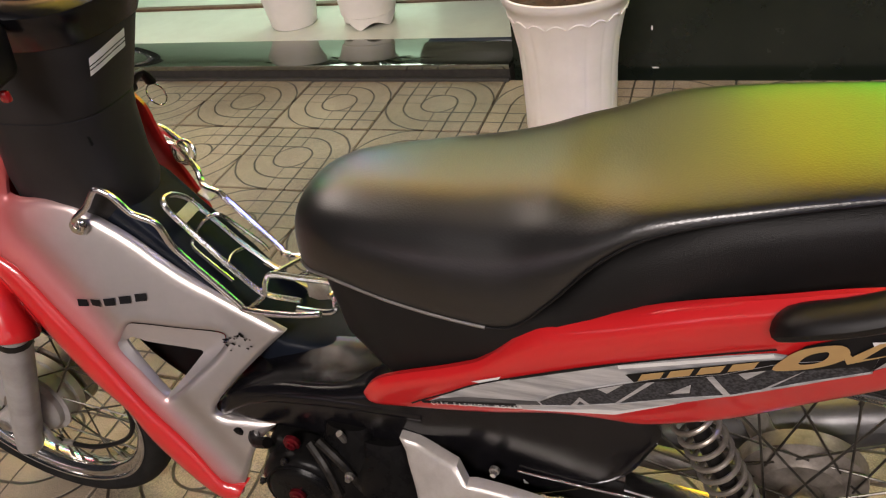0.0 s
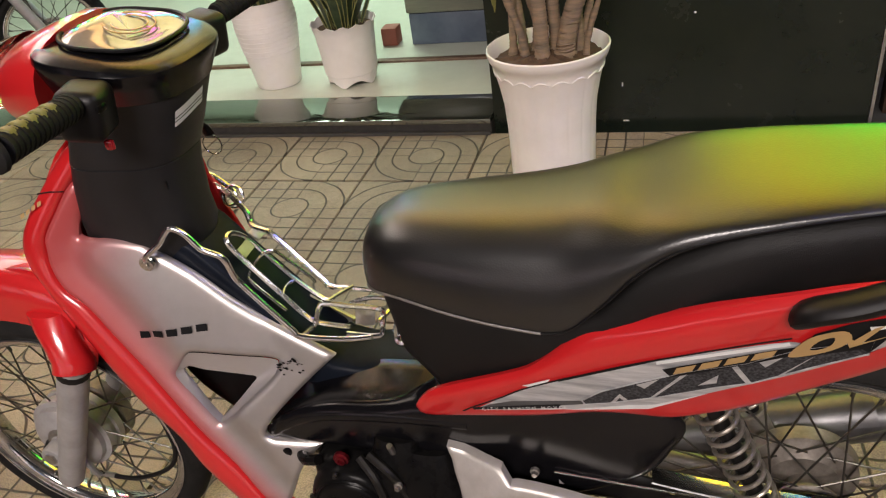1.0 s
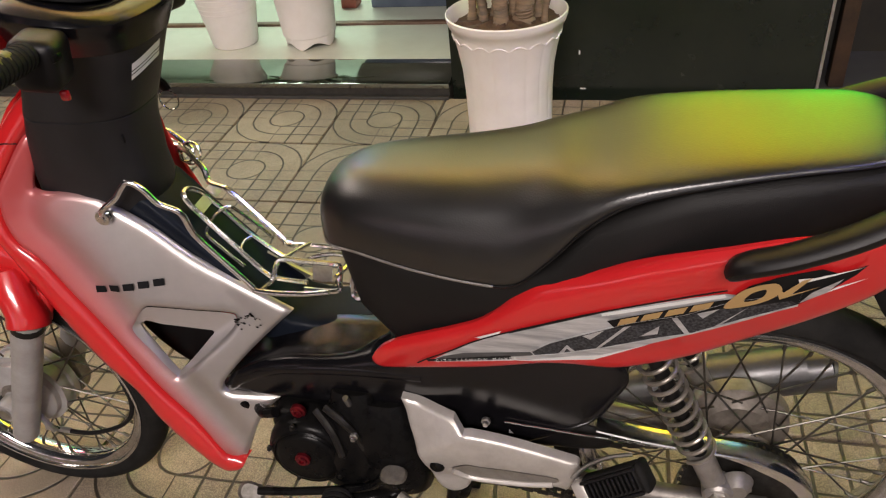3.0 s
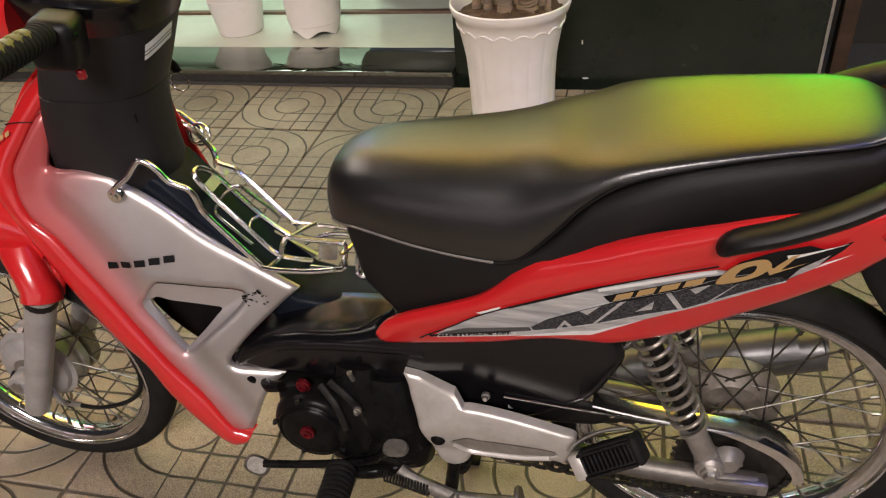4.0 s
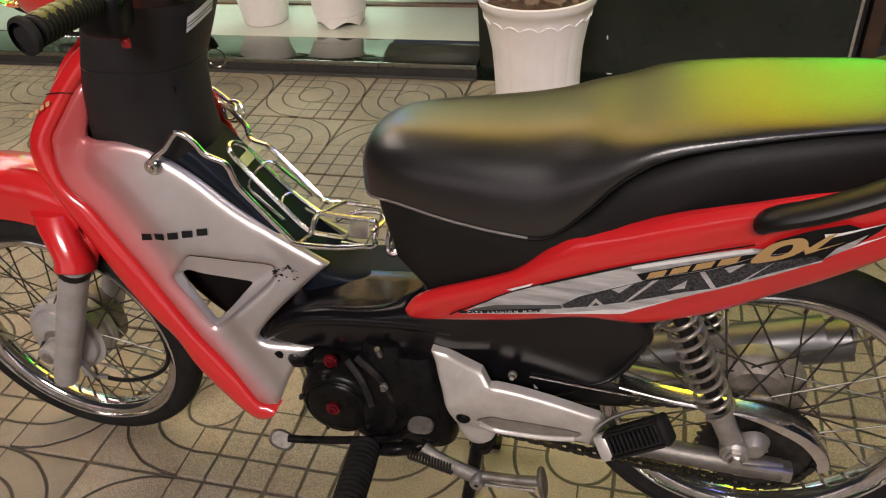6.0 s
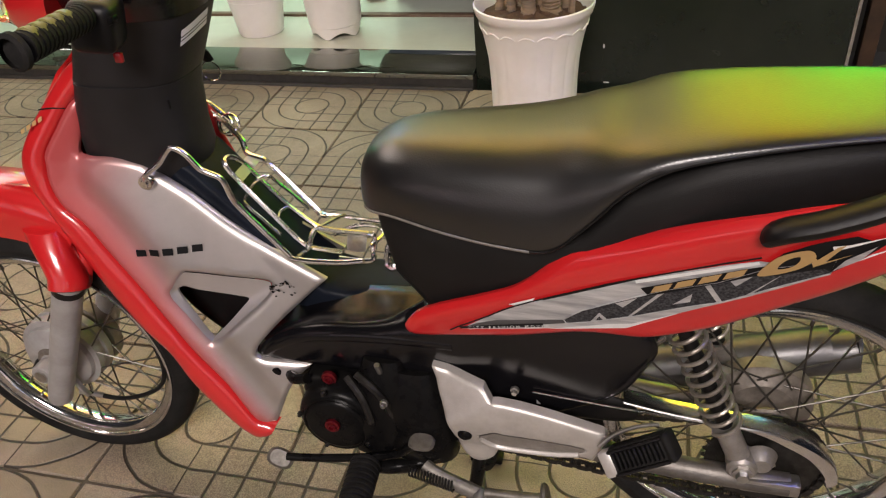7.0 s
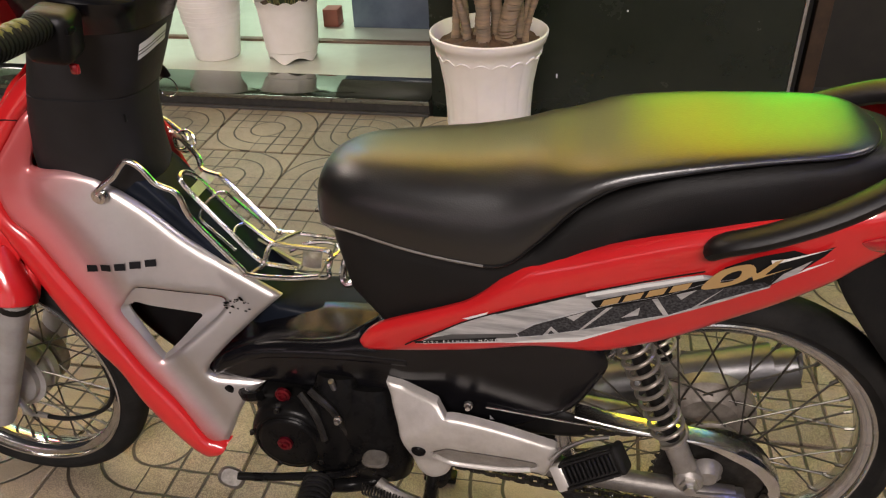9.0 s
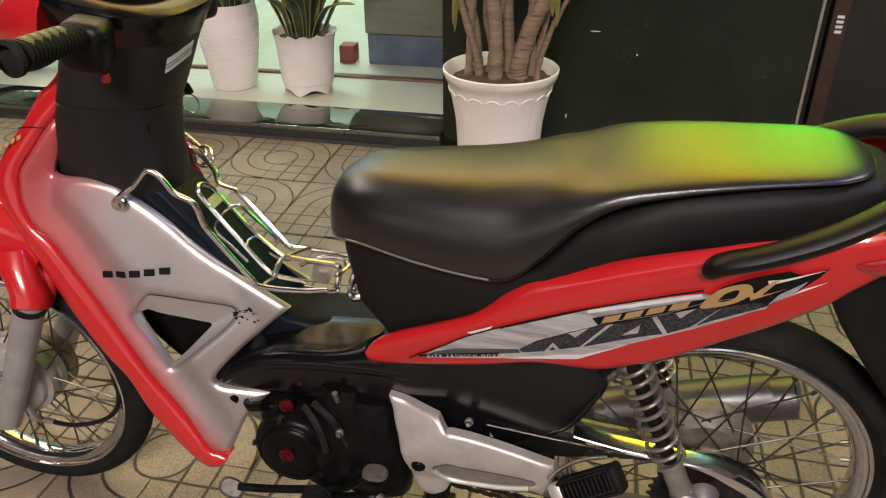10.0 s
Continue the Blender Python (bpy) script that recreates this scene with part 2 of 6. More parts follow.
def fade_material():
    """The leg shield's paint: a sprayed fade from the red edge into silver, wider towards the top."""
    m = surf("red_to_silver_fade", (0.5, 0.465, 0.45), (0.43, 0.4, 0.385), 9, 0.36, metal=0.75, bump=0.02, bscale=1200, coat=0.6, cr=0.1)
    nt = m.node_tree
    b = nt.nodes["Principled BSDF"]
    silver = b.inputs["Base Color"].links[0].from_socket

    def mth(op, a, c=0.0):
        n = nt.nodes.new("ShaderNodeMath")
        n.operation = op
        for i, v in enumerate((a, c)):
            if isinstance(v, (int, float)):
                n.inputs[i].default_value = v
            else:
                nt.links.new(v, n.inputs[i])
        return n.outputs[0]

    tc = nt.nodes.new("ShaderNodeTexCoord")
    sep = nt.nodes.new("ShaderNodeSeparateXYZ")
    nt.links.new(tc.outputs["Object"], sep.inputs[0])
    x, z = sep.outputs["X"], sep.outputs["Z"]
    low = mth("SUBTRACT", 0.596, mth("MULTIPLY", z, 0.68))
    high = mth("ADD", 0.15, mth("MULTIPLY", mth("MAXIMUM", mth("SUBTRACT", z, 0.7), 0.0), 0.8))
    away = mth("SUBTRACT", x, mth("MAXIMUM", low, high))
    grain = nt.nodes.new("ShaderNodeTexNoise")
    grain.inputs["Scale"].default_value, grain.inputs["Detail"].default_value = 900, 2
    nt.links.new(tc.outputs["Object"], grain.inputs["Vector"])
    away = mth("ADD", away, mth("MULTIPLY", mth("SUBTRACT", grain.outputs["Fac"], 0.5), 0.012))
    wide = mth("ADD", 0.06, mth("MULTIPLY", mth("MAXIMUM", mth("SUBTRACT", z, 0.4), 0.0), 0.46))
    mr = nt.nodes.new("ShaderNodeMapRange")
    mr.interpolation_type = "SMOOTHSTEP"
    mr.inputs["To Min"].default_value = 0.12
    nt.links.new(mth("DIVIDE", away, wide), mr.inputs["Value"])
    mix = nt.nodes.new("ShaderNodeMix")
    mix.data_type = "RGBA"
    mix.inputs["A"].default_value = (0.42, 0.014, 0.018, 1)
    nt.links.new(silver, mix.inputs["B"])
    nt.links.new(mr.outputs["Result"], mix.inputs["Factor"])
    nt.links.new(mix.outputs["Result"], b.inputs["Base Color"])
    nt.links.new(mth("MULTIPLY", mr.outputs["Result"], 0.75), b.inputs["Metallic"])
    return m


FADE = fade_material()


# ---- mesh helpers ----
def part(name, bm, material, parent=None, label="", sharp=38):
    me = bpy.data.meshes.new(name)
    bmesh.ops.recalc_face_normals(bm, faces=bm.faces)
    bm.to_mesh(me)
    bm.free()
    me.materials.append(material)
    me.polygons.foreach_set("use_smooth", [True] * len(me.polygons))
    me.set_sharp_from_angle(angle=radians(sharp))
    ob = new(name, me)
    if parent is not None:
        ob.parent = parent
    if label:
        tagged(ob, label)
    return ob


def anchor(name, x, y, z, label, category, group="", rz=0):
    ob = new(name)
    ob.empty_display_size = 0.1
    ob.matrix_world = pose(x, y, z, 0, 0, rz)
    return tagged(ob, label, category, group)


def curve(pts, n=5, closed=False):
    """Catmull-Rom through the points; a point given twice makes a corner."""
    p = [Vector(q) for q in pts]
    out, k = [], len(p)
    for i in range(k if closed else k - 1):
        if closed:
            a, b, c, d = p[i - 1], p[i], p[(i + 1) % k], p[(i + 2) % k]
        else:
            a, b, c, d = p[max(i - 1, 0)], p[i], p[i + 1], p[min(i + 2, k - 1)]
        if (b - c).length < 1e-6:
            continue
        for j in range(n):
            t = j / n
            out.append(0.5 * ((2 * b) + (c - a) * t + (2 * a - 5 * b + 4 * c - d) * t * t + (3 * b - a - 3 * c + d) * t ** 3))
    if not closed:
        out.append(p[-1])
    return out


def loft(rings, closed=True, cap=True, bm=None):
    bm = bm or bmesh.new()
    rows = [[bm.verts.new(v) for v in ring] for ring in rings]
    for a, b in zip(rows, rows[1:]):
        n = len(a)
        for i in range(n if closed else n - 1):
            bm.faces.new((a[i], a[(i + 1) % n], b[(i + 1) % n], b[i]))
    if cap and closed:
        bm.faces.new(rows[0])
        bm.faces.new(rows[-1][::-1])
    return bm


def tube(pts, r, n=10, steps=5, closed=False, bm=None, flat=1.0, cap=True):
    """A round bar along a smooth line; r is one radius or one for each point of the smooth line's ends."""
    line = curve(pts, steps, closed) if steps else [Vector(q) for q in pts]
    k = len(line)
    up, rings = None, []
    for i, q in enumerate(line):
        d = (line[(i + 1) % k] - line[i - 1]) if closed else (line[min(i + 1, k - 1)] - line[max(i - 1, 0)])
        d.normalize()
        if up is None:
            up = d.orthogonal().normalized()
        up = (up - d * up.dot(d)).normalized()
        side = d.cross(up)
        rr = r if isinstance(r, (int, float)) else r[0] + (r[1] - r[0]) * i / (k - 1)
        rings.append([q + (up * math.cos(a) + side * math.sin(a) * flat) * rr for a in (2 * math.pi * j / n for j in range(n))])
    if closed:
        rings.append(rings[0])
        bm2 = loft(rings, True, False, bm)
        bmesh.ops.remove_doubles(bm2, verts=bm2.verts, dist=1e-6)
        return bm2
    return loft(rings, True, cap, bm)


def lathe(profile, n=32, axis="z", at=(0, 0, 0), a0=0.0, a1=360.0, bm=None, closed=False):
    """Turns (radius, along) pairs about an axis."""
    full = abs(a1 - a0) >= 359.9
    count = n if full else n + 1
    rings = []
    for i in range(count):
        a = radians(a0 + (a1 - a0) * i / n)
        c, s = math.cos(a), math.sin(a)
        if axis == "z":
            rings.append([(at[0] + r * c, at[1] + r * s, at[2] + h) for r, h in profile])
        elif axis == "y":
            rings.append([(at[0] + r * c, at[1] + h, at[2] + r * s) for r, h in profile])
        else:
            rings.append([(at[0] + h, at[1] + r * c, at[2] + r * s) for r, h in profile])
    if full:
        rings.append(rings[0])
    bm = loft(rings, closed, False, bm)
    bmesh.ops.remove_doubles(bm, verts=bm.verts, dist=1e-6)
    return bm


def rod(a, b, r, n=12, bm=None):
    return tube([a, b], r, n, 0, bm=bm)


def ribbed(a, b, low, high, count, n=16):
    """A rubber sleeve with rings along it, in one piece."""
    d = b - a
    e = d.orthogonal().normalized()
    f = d.normalized().cross(e)
    rings = []
    for k in range(count):
        for u, r in ((0.0, low), (0.3, low), (0.38, high), (0.9, high), (0.98, low)):
            p = a + d * ((k + u) / count)
            rings.append([p + (e * math.cos(t) + f * math.sin(t)) * r for t in (2 * math.pi * j / n for j in range(n))])
    return loft(rings)


def box(x0, x1, y0, y1, z0, z1, bevel=0.0, bm=None, seg=2):
    bm = bm or bmesh.new()
    made = bmesh.ops.create_cube(bm, size=1)["verts"]
    for v in made:
        v.co = ((x0 + x1) / 2 + v.co.x * (x1 - x0), (y0 + y1) / 2 + v.co.y * (y1 - y0), (z0 + z1) / 2 + v.co.z * (z1 - z0))
    if bevel:
        es = list({e for v in made for e in v.link_edges})
        bmesh.ops.bevel(bm, geom=es, offset=bevel, segments=seg, affect="EDGES", profile=0.5)
    return bm


def turned(bm, m):
    bmesh.ops.transform(bm, matrix=m, verts=bm.verts)
    return bm


def sheet(outline, depth, holes=(), step=0.015, thick=0.004, edge=0.005, wide=0.012):
    """A moulded panel: an outline in x and z, depth(x, z) giving y, edges rolled inward (towards +y)."""
    from mathutils.geometry import delaunay_2d_cdt
    loops = [[(p[0], p[1]) for p in outline]] + [[(p[0], p[1]) for p in h] for h in holes]
    pts, cons, faces = [], [], []
    for lp in loops:
        s = len(pts)
        pts += lp
        cons += [(s + i, s + (i + 1) % len(lp)) for i in range(len(lp))]
        faces.append(list(range(s, s + len(lp))))
    seg = np.array([(*pts[a], *pts[b]) for a, b in cons])

    def far(x, z):
        d = seg[:, 2:] - seg[:, :2]
        t = np.clip(((x - seg[:, 0]) * d[:, 0] + (z - seg[:, 1]) * d[:, 1]) / np.maximum((d ** 2).sum(1), 1e-12), 0, 1)
        return float(np.sqrt(((seg[:, 0] + t * d[:, 0] - x) ** 2 + (seg[:, 1] + t * d[:, 1] - z) ** 2).min()))

    arr = np.array(loops[0])
    (x0, z0), (x1, z1) = arr.min(0), arr.max(0)
    extra = []
    nx, nz = int((x1 - x0) / step) + 1, int((z1 - z0) / step) + 1
    for i in range(nx + 1):
        for j in range(nz + 1):
            x, z = x0 + i * step + (0.5 * step if j % 2 else 0), z0 + j * step
            if far(x, z) > (wide + step * 0.4 if edge else step * 0.45):
                extra.append((x, z))
    if edge:
        for x0, z0, x1, z1 in seg:
            d = math.hypot(x1 - x0, z1 - z0)
            for i in range(max(1, int(d / 0.006))):
                u = i / max(1, int(d / 0.006))
                for off in (0.3, 0.62, 1.0):
                    for s in (-1, 1):
                        x, z = x0 + (x1 - x0) * u - s * (z1 - z0) / d * wide * off, z0 + (z1 - z0) * u + s * (x1 - x0) / d * wide * off
                        if far(x, z) > wide * off * 0.97:
                            extra.append((x, z))
    allp = [Vector(p) for p in pts + extra]
    vs, _, fs, *_ = delaunay_2d_cdt(allp, cons, faces, 2, 1e-5)
    bm = bmesh.new()
    front = []
    for v in vs:
        k = max(0.0, 1 - far(v.x, v.y) / wide)
        front.append(bm.verts.new((v.x, depth(v.x, v.y) + edge * k * k, v.y)))
    for f in fs:
        try:
            bm.faces.new([front[i] for i in f])
        except ValueError:
            pass
    if thick:
        rim = [e for e in bm.edges if e.is_boundary]
        ex = bmesh.ops.extrude_edge_only(bm, edges=rim)["geom"]
        for v in ex:
            if isinstance(v, bmesh.types.BMVert):
                v.co.y += thick
    loose = [v for v in bm.verts if not v.link_faces]
    bmesh.ops.delete(bm, geom=loose, context="VERTS")
    return bm


def mirrored(ob, about, name=None):
    """The same panel on the bike's other side."""
    bm = bmesh.new()
    bm.from_mesh(ob.data)
    for v in bm.verts:
        v.co.y = 2 * about - v.co.y
    bmesh.ops.reverse_faces(bm, faces=bm.faces)
    return part(name or ob.name.split(".")[0], bm, ob.data.materials[0], ob.parent)


def flat2(pts, n=4):
    return [(v.x, v.y) for v in curve([(p[0], p[1], 0) for p in pts], n, True)]

# ---- the place ----
def slab(name, x0, x1, y0, y1, z0, z1, material, label, category, bevel=0.0):
    return tagged(part(name, box(x0, x1, y0, y1, z0, z1, bevel), material), label, category, "", "structure")


slab("ground", -60, 60, -60, 60, -0.3, -0.03, ASPHALT, "dark street ground under and beyond the tiled pavement", "ground")
slab("step_riser", -4.4, 0.415, 0.402, 0.425, -0.03, 0.042, KERB, "low polished black granite riser of the shop step", "step")
slab("riser_foot", -4.4, 0.415, 0.380, 0.4, -0.03, 0.012, KERB, "narrow dark stone strip along the foot of the step", "step", 0.004)
slab("granite_border", -4.4, 0.415, 0.396, 0.655, 0.042, 0.062, GRANITE, "polished black granite border of the shop step", "step", 0.0015)
slab("riser_core", -4.4, 0.415, 0.425, 1.07, -0.03, 0.041, DARKWALL, "masonry body of the shop step", "step")
slab("sill_tiles", -4.4, 0.415, 0.657, 1.075, 0.0415, 0.062, PALETILE, "pale glazed floor tiles in front of the shop door", "floor")
slab("door_track", -4.4, 0.415, 1.075, 1.115, 0.0415, 0.074, BROWNMETAL, "brown metal door track on the tiled sill", "threshold", 0.004)
slab("shop_floor", -4.4, 0.415, 1.117, 3.4, -0.03, 0.061, PALETILE, "pale shiny tiled floor inside the shop", "floor")
slab("wall_back", -4.4, 0.415, 3.4, 3.5, -0.03, 2.9, MINT, "pale mint wall at the back of the shop", "wall")
slab("wall_left", -4.5, -4.4, 0.4, 3.5, -0.03, 2.9, MINT, "pale side wall of the shop", "wall")
slab("ceiling", -4.5, 0.5, 1.1, 3.5, 2.9, 3.0, MINT, "pale ceiling of the shop", "ceiling")
slab("wall_panel", 0.418, 1.757, 0.455, 0.53, -0.03, 3.0, DARKPANEL, "dark polished panel wall beside the shop door", "wall")
slab("wall_return", 0.418, 0.5, 0.532, 3.5, -0.03, 2.9, DARKPANEL, "dark return wall at the edge of the door opening", "wall")
slab("panel_edge", 1.759, 1.77, 0.45, 0.535, -0.03, 3.0, STEEL, "thin metal edge strip closing the dark panel", "trim")
slab("wall_recess", 1.775, 5.0, 0.95, 1.05, -0.03, 3.0, DARKWALL, "dark brown wall set back beyond the panel", "wall")
slab("facade_upper", -4.5, 5.0, 0.46, 0.95, 3.002, 6.5, FACADE, "plaster wall above the shop front", "wall")
# unseen block, added only to close the place behind the camera
slab("closing_facade", -14, 14, -15, -14, -0.03, 9, FACADE, "unseen plaster block added to close the place behind the camera", "wall")


# pavement: cement tiles of 40 cm, laid in turns
pavement = tagged(part("pavement", box(-4.4, 4.4, -3.2, 0.379, -0.029, -0.005), MORTAR), "cement mortar bed under the patterned pavement tiles", "pavement", "", "structure")


def build_tiles():
    bm = box(-0.1963, 0.1963, -0.1963, 0.1963, -0.011, 0.0, 0.0025, seg=1)
    first = part("tile", bm, TILE, pavement)
    first.matrix_world = pose(-0.2, 0.2, 0)
    rng = random.Random(4)
    for i in range(-11, 11):
        for j in range(-8, 1):
            if (i, j) == (-1, 0):
                continue
            ob = new("tile", first.data)
            ob.parent = pavement
            odd = (i + j) % 2
            ob.matrix_basis = pose(0.4 * i + 0.2, 0.4 * j + 0.2, rng.uniform(-0.0012, 0.0012), rng.uniform(-0.15, 0.15), rng.uniform(-0.15, 0.15), (90 if odd else 0) + 180 * rng.randint(0, 1))


# ---- the motorbike ----
bike = anchor("motorbike", 0, -1.49, 0, "red and silver underbone motorbike with black seat, on its centre stand", "motorbike")


def plane_s(x, z):
    return -0.214 + 0.153 * x + 0.247 * z


def plane_c(x, z):
    return 0.043 - 0.057 * x - 0.176 * z


def plane_b(x, z):
    return -0.02 - 0.06 * x


def oval(x, y, z, rx, ry, n=28, power=2.6, rz=0.0):
    """A flat superellipse ring in the plane of x and y."""
    out = []
    for i in range(n):
        a = 2 * math.pi * i / n
        c, s = math.cos(a), math.sin(a)
        px, py = rx * math.copysign(abs(c) ** (2 / power), c), ry * math.copysign(abs(s) ** (2 / power), s)
        out.append((x + px * math.cos(rz) - py * math.sin(rz), y + px * math.sin(rz) + py * math.cos(rz), z))
    return out


def section(x, yc, zt, zb, hw, n=24, power=2.6, low=0.35):
    """A ring across the bike: a rounded top from zb up to zt, and a shallower underside."""
    out = []
    for i in range(n):
        a = 2 * math.pi * i / n
        c, s = math.cos(a), math.sin(a)
        py = hw * math.copysign(abs(c) ** (2 / power), c)
        h = abs(s) ** (2 / power)
        out.append((x, yc + py, zb + (zt - zb) * h if s >= 0 else zb - (zt - zb) * low * h))
    return out


def build_wheel(name, x, y, z, tyre_r, half, label, owner=None, wide=1.0):
    hub = part(name, lathe([(0.012, -0.055), (0.03, -0.055), (0.05, -0.03), (0.05, -0.026), (0.026, -0.02), (0.026, 0.012), (0.052, 0.016), (0.055, 0.02), (0.08, 0.03), (0.083, 0.052), (0.06, 0.058), (0.012, 0.06)], 36, "y"), HUB, owner or bike, label)
    hub.location = (x, y, z)
    lip = [(0.2315, -0.018), (0.2325, -0.0205), (0.2315, -0.0228), (0.2288, -0.0236), (0.2262, -0.0228), (0.225, -0.0205), (0.2243, -0.0185), (0.2165, -0.0175), (0.2115, -0.015), (0.2085, -0.011), (0.2065, -0.0075), (0.2055, -0.003)]
    well = [(0.212, 0.0), (0.214, -0.008), (0.22, -0.0135), (0.2315, -0.018)]
    rim = lathe([*lip, *((r, -h) for r, h in reversed(lip)), *((r, -h) for r, h in reversed(well[1:-1])), *well], 96, "y")
    bmesh.ops.scale(rim, vec=(wide, 1.2, wide), verts=rim.verts)
    part("rim", rim, RIM, hub, "polished chrome spoked rim")
    prof = []
    for i in range(15):
        a = radians(-20 + 220 * i / 14)
        prof.append((0.226 * wide + (tyre_r - 0.226 * wide) * (0.42 + 0.58 * math.sin(a)) if i not in (0, 14) else 0.2275 * wide, -half * math.cos(a) if i not in (0, 14) else 0.021 * (i - 7) / 7))
    tyre = lathe(prof, 96, "y")
    part("tyre", tyre, RUBBER, hub, "black ribbed rubber tyre")
    meshes = []
    for sgn in (-1, 1):
        for lean in (-1, 1):
            r0, off = (0.048, -0.03) if sgn < 0 else (0.06, 0.022)
            w = lean * radians(52)
            bm = rod((r0 * math.cos(w), off, r0 * math.sin(w)), (0.199 * wide, sgn * 0.004, 0), 0.0017, 6)
            rod((0.194 * wide, sgn * 0.0045, 0), (0.206 * wide, sgn * 0.004, 0), 0.0032, 6, bm)
            meshes.append(bm)
    for q, bm in enumerate(meshes):
        first = part("spoke", bm, SPOKE, hub)
        for k in range(9):
            ob = first if k == 0 else new("spoke", first.data)
            ob.parent = hub
            ob.matrix_basis = Matrix.Rotation(radians(40 * k + 10 * q), 4, "Y")
    part("axle", rod((0, -0.085, 0), (0, 0.095, 0), 0.007), STEEL, hub)
    nut = rod((0, -0.092, 0), (0, -0.078, 0), 0.013, 6)
    part("axle_nut", nut, STEEL, hub)
    return hub


FX, FZ = -0.005, 0.272
RX, RY, RZ = 1.273, 0.003, 0.297
front_wheel = build_wheel("front_wheel", FX, 0.005, FZ, 0.272, 0.031, "front wheel with drum hub and wire spokes")
rear_wheel = build_wheel("rear_wheel", RX, RY, RZ, 0.287, 0.036, "rear wheel with drum hub and wire spokes", wide=1.045)


def build_front():
    # fork legs
    for sgn in (-1, 1):
        y = 0.005 + sgn * 0.072
        a, b = Vector((-0.002, y, 0.205)), Vector((0.137, y, 0.5))
        leg = part("fork_leg", tube([a, a + (b - a) * 0.04, a + (b - a) * 0.5, b], (0.022, 0.0265), 16, 4), FORKGREY, bike, "grey enamelled fork leg with scuffed paint")
        part("dust_seal", tube([b - (b - a) * 0.06, b - (b - a) * 0.02], 0.0275, 16, 0), BLACK, leg)
        lug = lathe([(0.0, -0.016), (0.02, -0.016), (0.022, -0.012), (0.022, 0.012), (0.02, 0.016), (0, 0.016)], 20, "y", (FX, y, FZ))
        tube([(FX, y, FZ), (0.02, y, 0.25)], 0.016, 10, 0, bm=lug)
        part("axle_lug", lug, FORKGREY, leg)
    # brake plate, arm and cable on the hub's far side
    plate = part("brake_plate", lathe([(0.0, -0.056), (0.022, -0.056), (0.03, -0.05), (0.06, -0.046), (0.07, -0.038), (0.072, -0.028), (0.082, -0.026), (0.083, -0.012), (0.078, -0.01), (0.078, 0.0), (0.083, 0.002), (0.083, 0.016), (0.05, 0.02)], 40, "y", (FX, 0.005, FZ)), FORKGREY, bike, "grey cast front brake drum and plate")
    part("brake_arm", tube([(0.028, -0.05, 0.245), (0.045, -0.056, 0.22), (0.055, -0.056, 0.205)], 0.006, 8, 3), STEEL, plate)
    part("speedometer_drive", lathe([(0.0, -0.052), (0.02, -0.052), (0.024, -0.04), (0.02, -0.028)], 18, "y", (-0.03, -0.005, 0.255)), BLACK, bike)
    part("brake_cable", tube([(0.045, -0.05, 0.205), (0.12, -0.045, 0.195), (0.19, -0.03, 0.215), (0.215, -0.02, 0.26), (0.205, -0.01, 0.33), (0.19, 0.0, 0.42)], 0.0045, 8, 8), BLACK, bike, "black brake cable")
    part("cable_adjuster", rod((0.03, -0.05, 0.205), (0.08, -0.048, 0.199), 0.0055, 8), STEEL, bike)
    # mudguard: a crown over the tyre and a deep cheek on each side that sheathes the fork leg
    prof = [(0.29, -0.05), (0.34, -0.05), (0.37, -0.044), (0.384, -0.028), (0.389, 0.0), (0.384, 0.028), (0.37, 0.044), (0.34, 0.05), (0.29, 0.05), (0.294, 0.045), (0.366, 0.038), (0.382, 0.0), (0.366, -0.038), (0.294, -0.045)]
    guard = lathe([*prof, prof[0]], 40, "y", (FX, 0.01, FZ), 62, 160)
    fender = part("front_fender", guard, RED, bike, "glossy red front mudguard")
    cheek = flat2([(0.175, 0.58), (0.163, 0.525), (0.161, 0.497), (0.152, 0.475), (0.137, 0.464), (0.112, 0.46), (0.09, 0.465), (0.085, 0.475), (0.087, 0.492), (0.07, 0.528), (0.026, 0.559), (-0.037, 0.562), (-0.1, 0.565), (-0.12, 0.59), (-0.1, 0.625), (-0.02, 0.645), (0.05, 0.655), (0.11, 0.645)])

    def bulge(x, z):
        # out round the fork leg, leaning in towards the crown
        return -0.052 + 0.012 * max(0.0, min(1.0, (z - 0.49) / 0.04)) + 0.04 * max(0.0, min(1.0, (z - 0.53) / 0.05)) + 0.02 * max(0.0, (z - 0.6) / 0.05)

    side = part("fender_cheek", sheet(cheek, bulge, (), 0.01, 0.006, 0.01, 0.014), RED, fender, "", 60)
    mirrored(side, 0.01)
    for sgn in (-1, 1):
        yl = 0.005 + sgn * 0.072
        rings = []
        for x, z, y, rx, ry, tilt in ((0.133, 0.484, yl, 0.0275, 0.029, 0.5), (0.134, 0.487, yl, 0.031, 0.032, 0.5), (0.136, 0.506, yl * 0.92, 0.031, 0.031, 0.45), (0.126, 0.53, yl * 0.82, 0.031, 0.029, 0.35), (0.112, 0.558, yl * 0.68, 0.033, 0.027, 0.2), (0.097, 0.585, yl * 0.45, 0.036, 0.026, 0.0)):
            rings.append([(p[0], p[1], p[2] + (p[1] - y) * sgn * tilt) for p in oval(x, y, z, rx, ry, 24, 2.2)])
        part("fork_cover", loft(rings), RED, fender)
    # dark seal at the foot of the cheek
    part("cover_seal", tube([(0.088, -0.05, 0.468), (0.112, -0.054, 0.459), (0.14, -0.05, 0.464)], 0.004, 8, 4), BLACK, fender)


build_front()


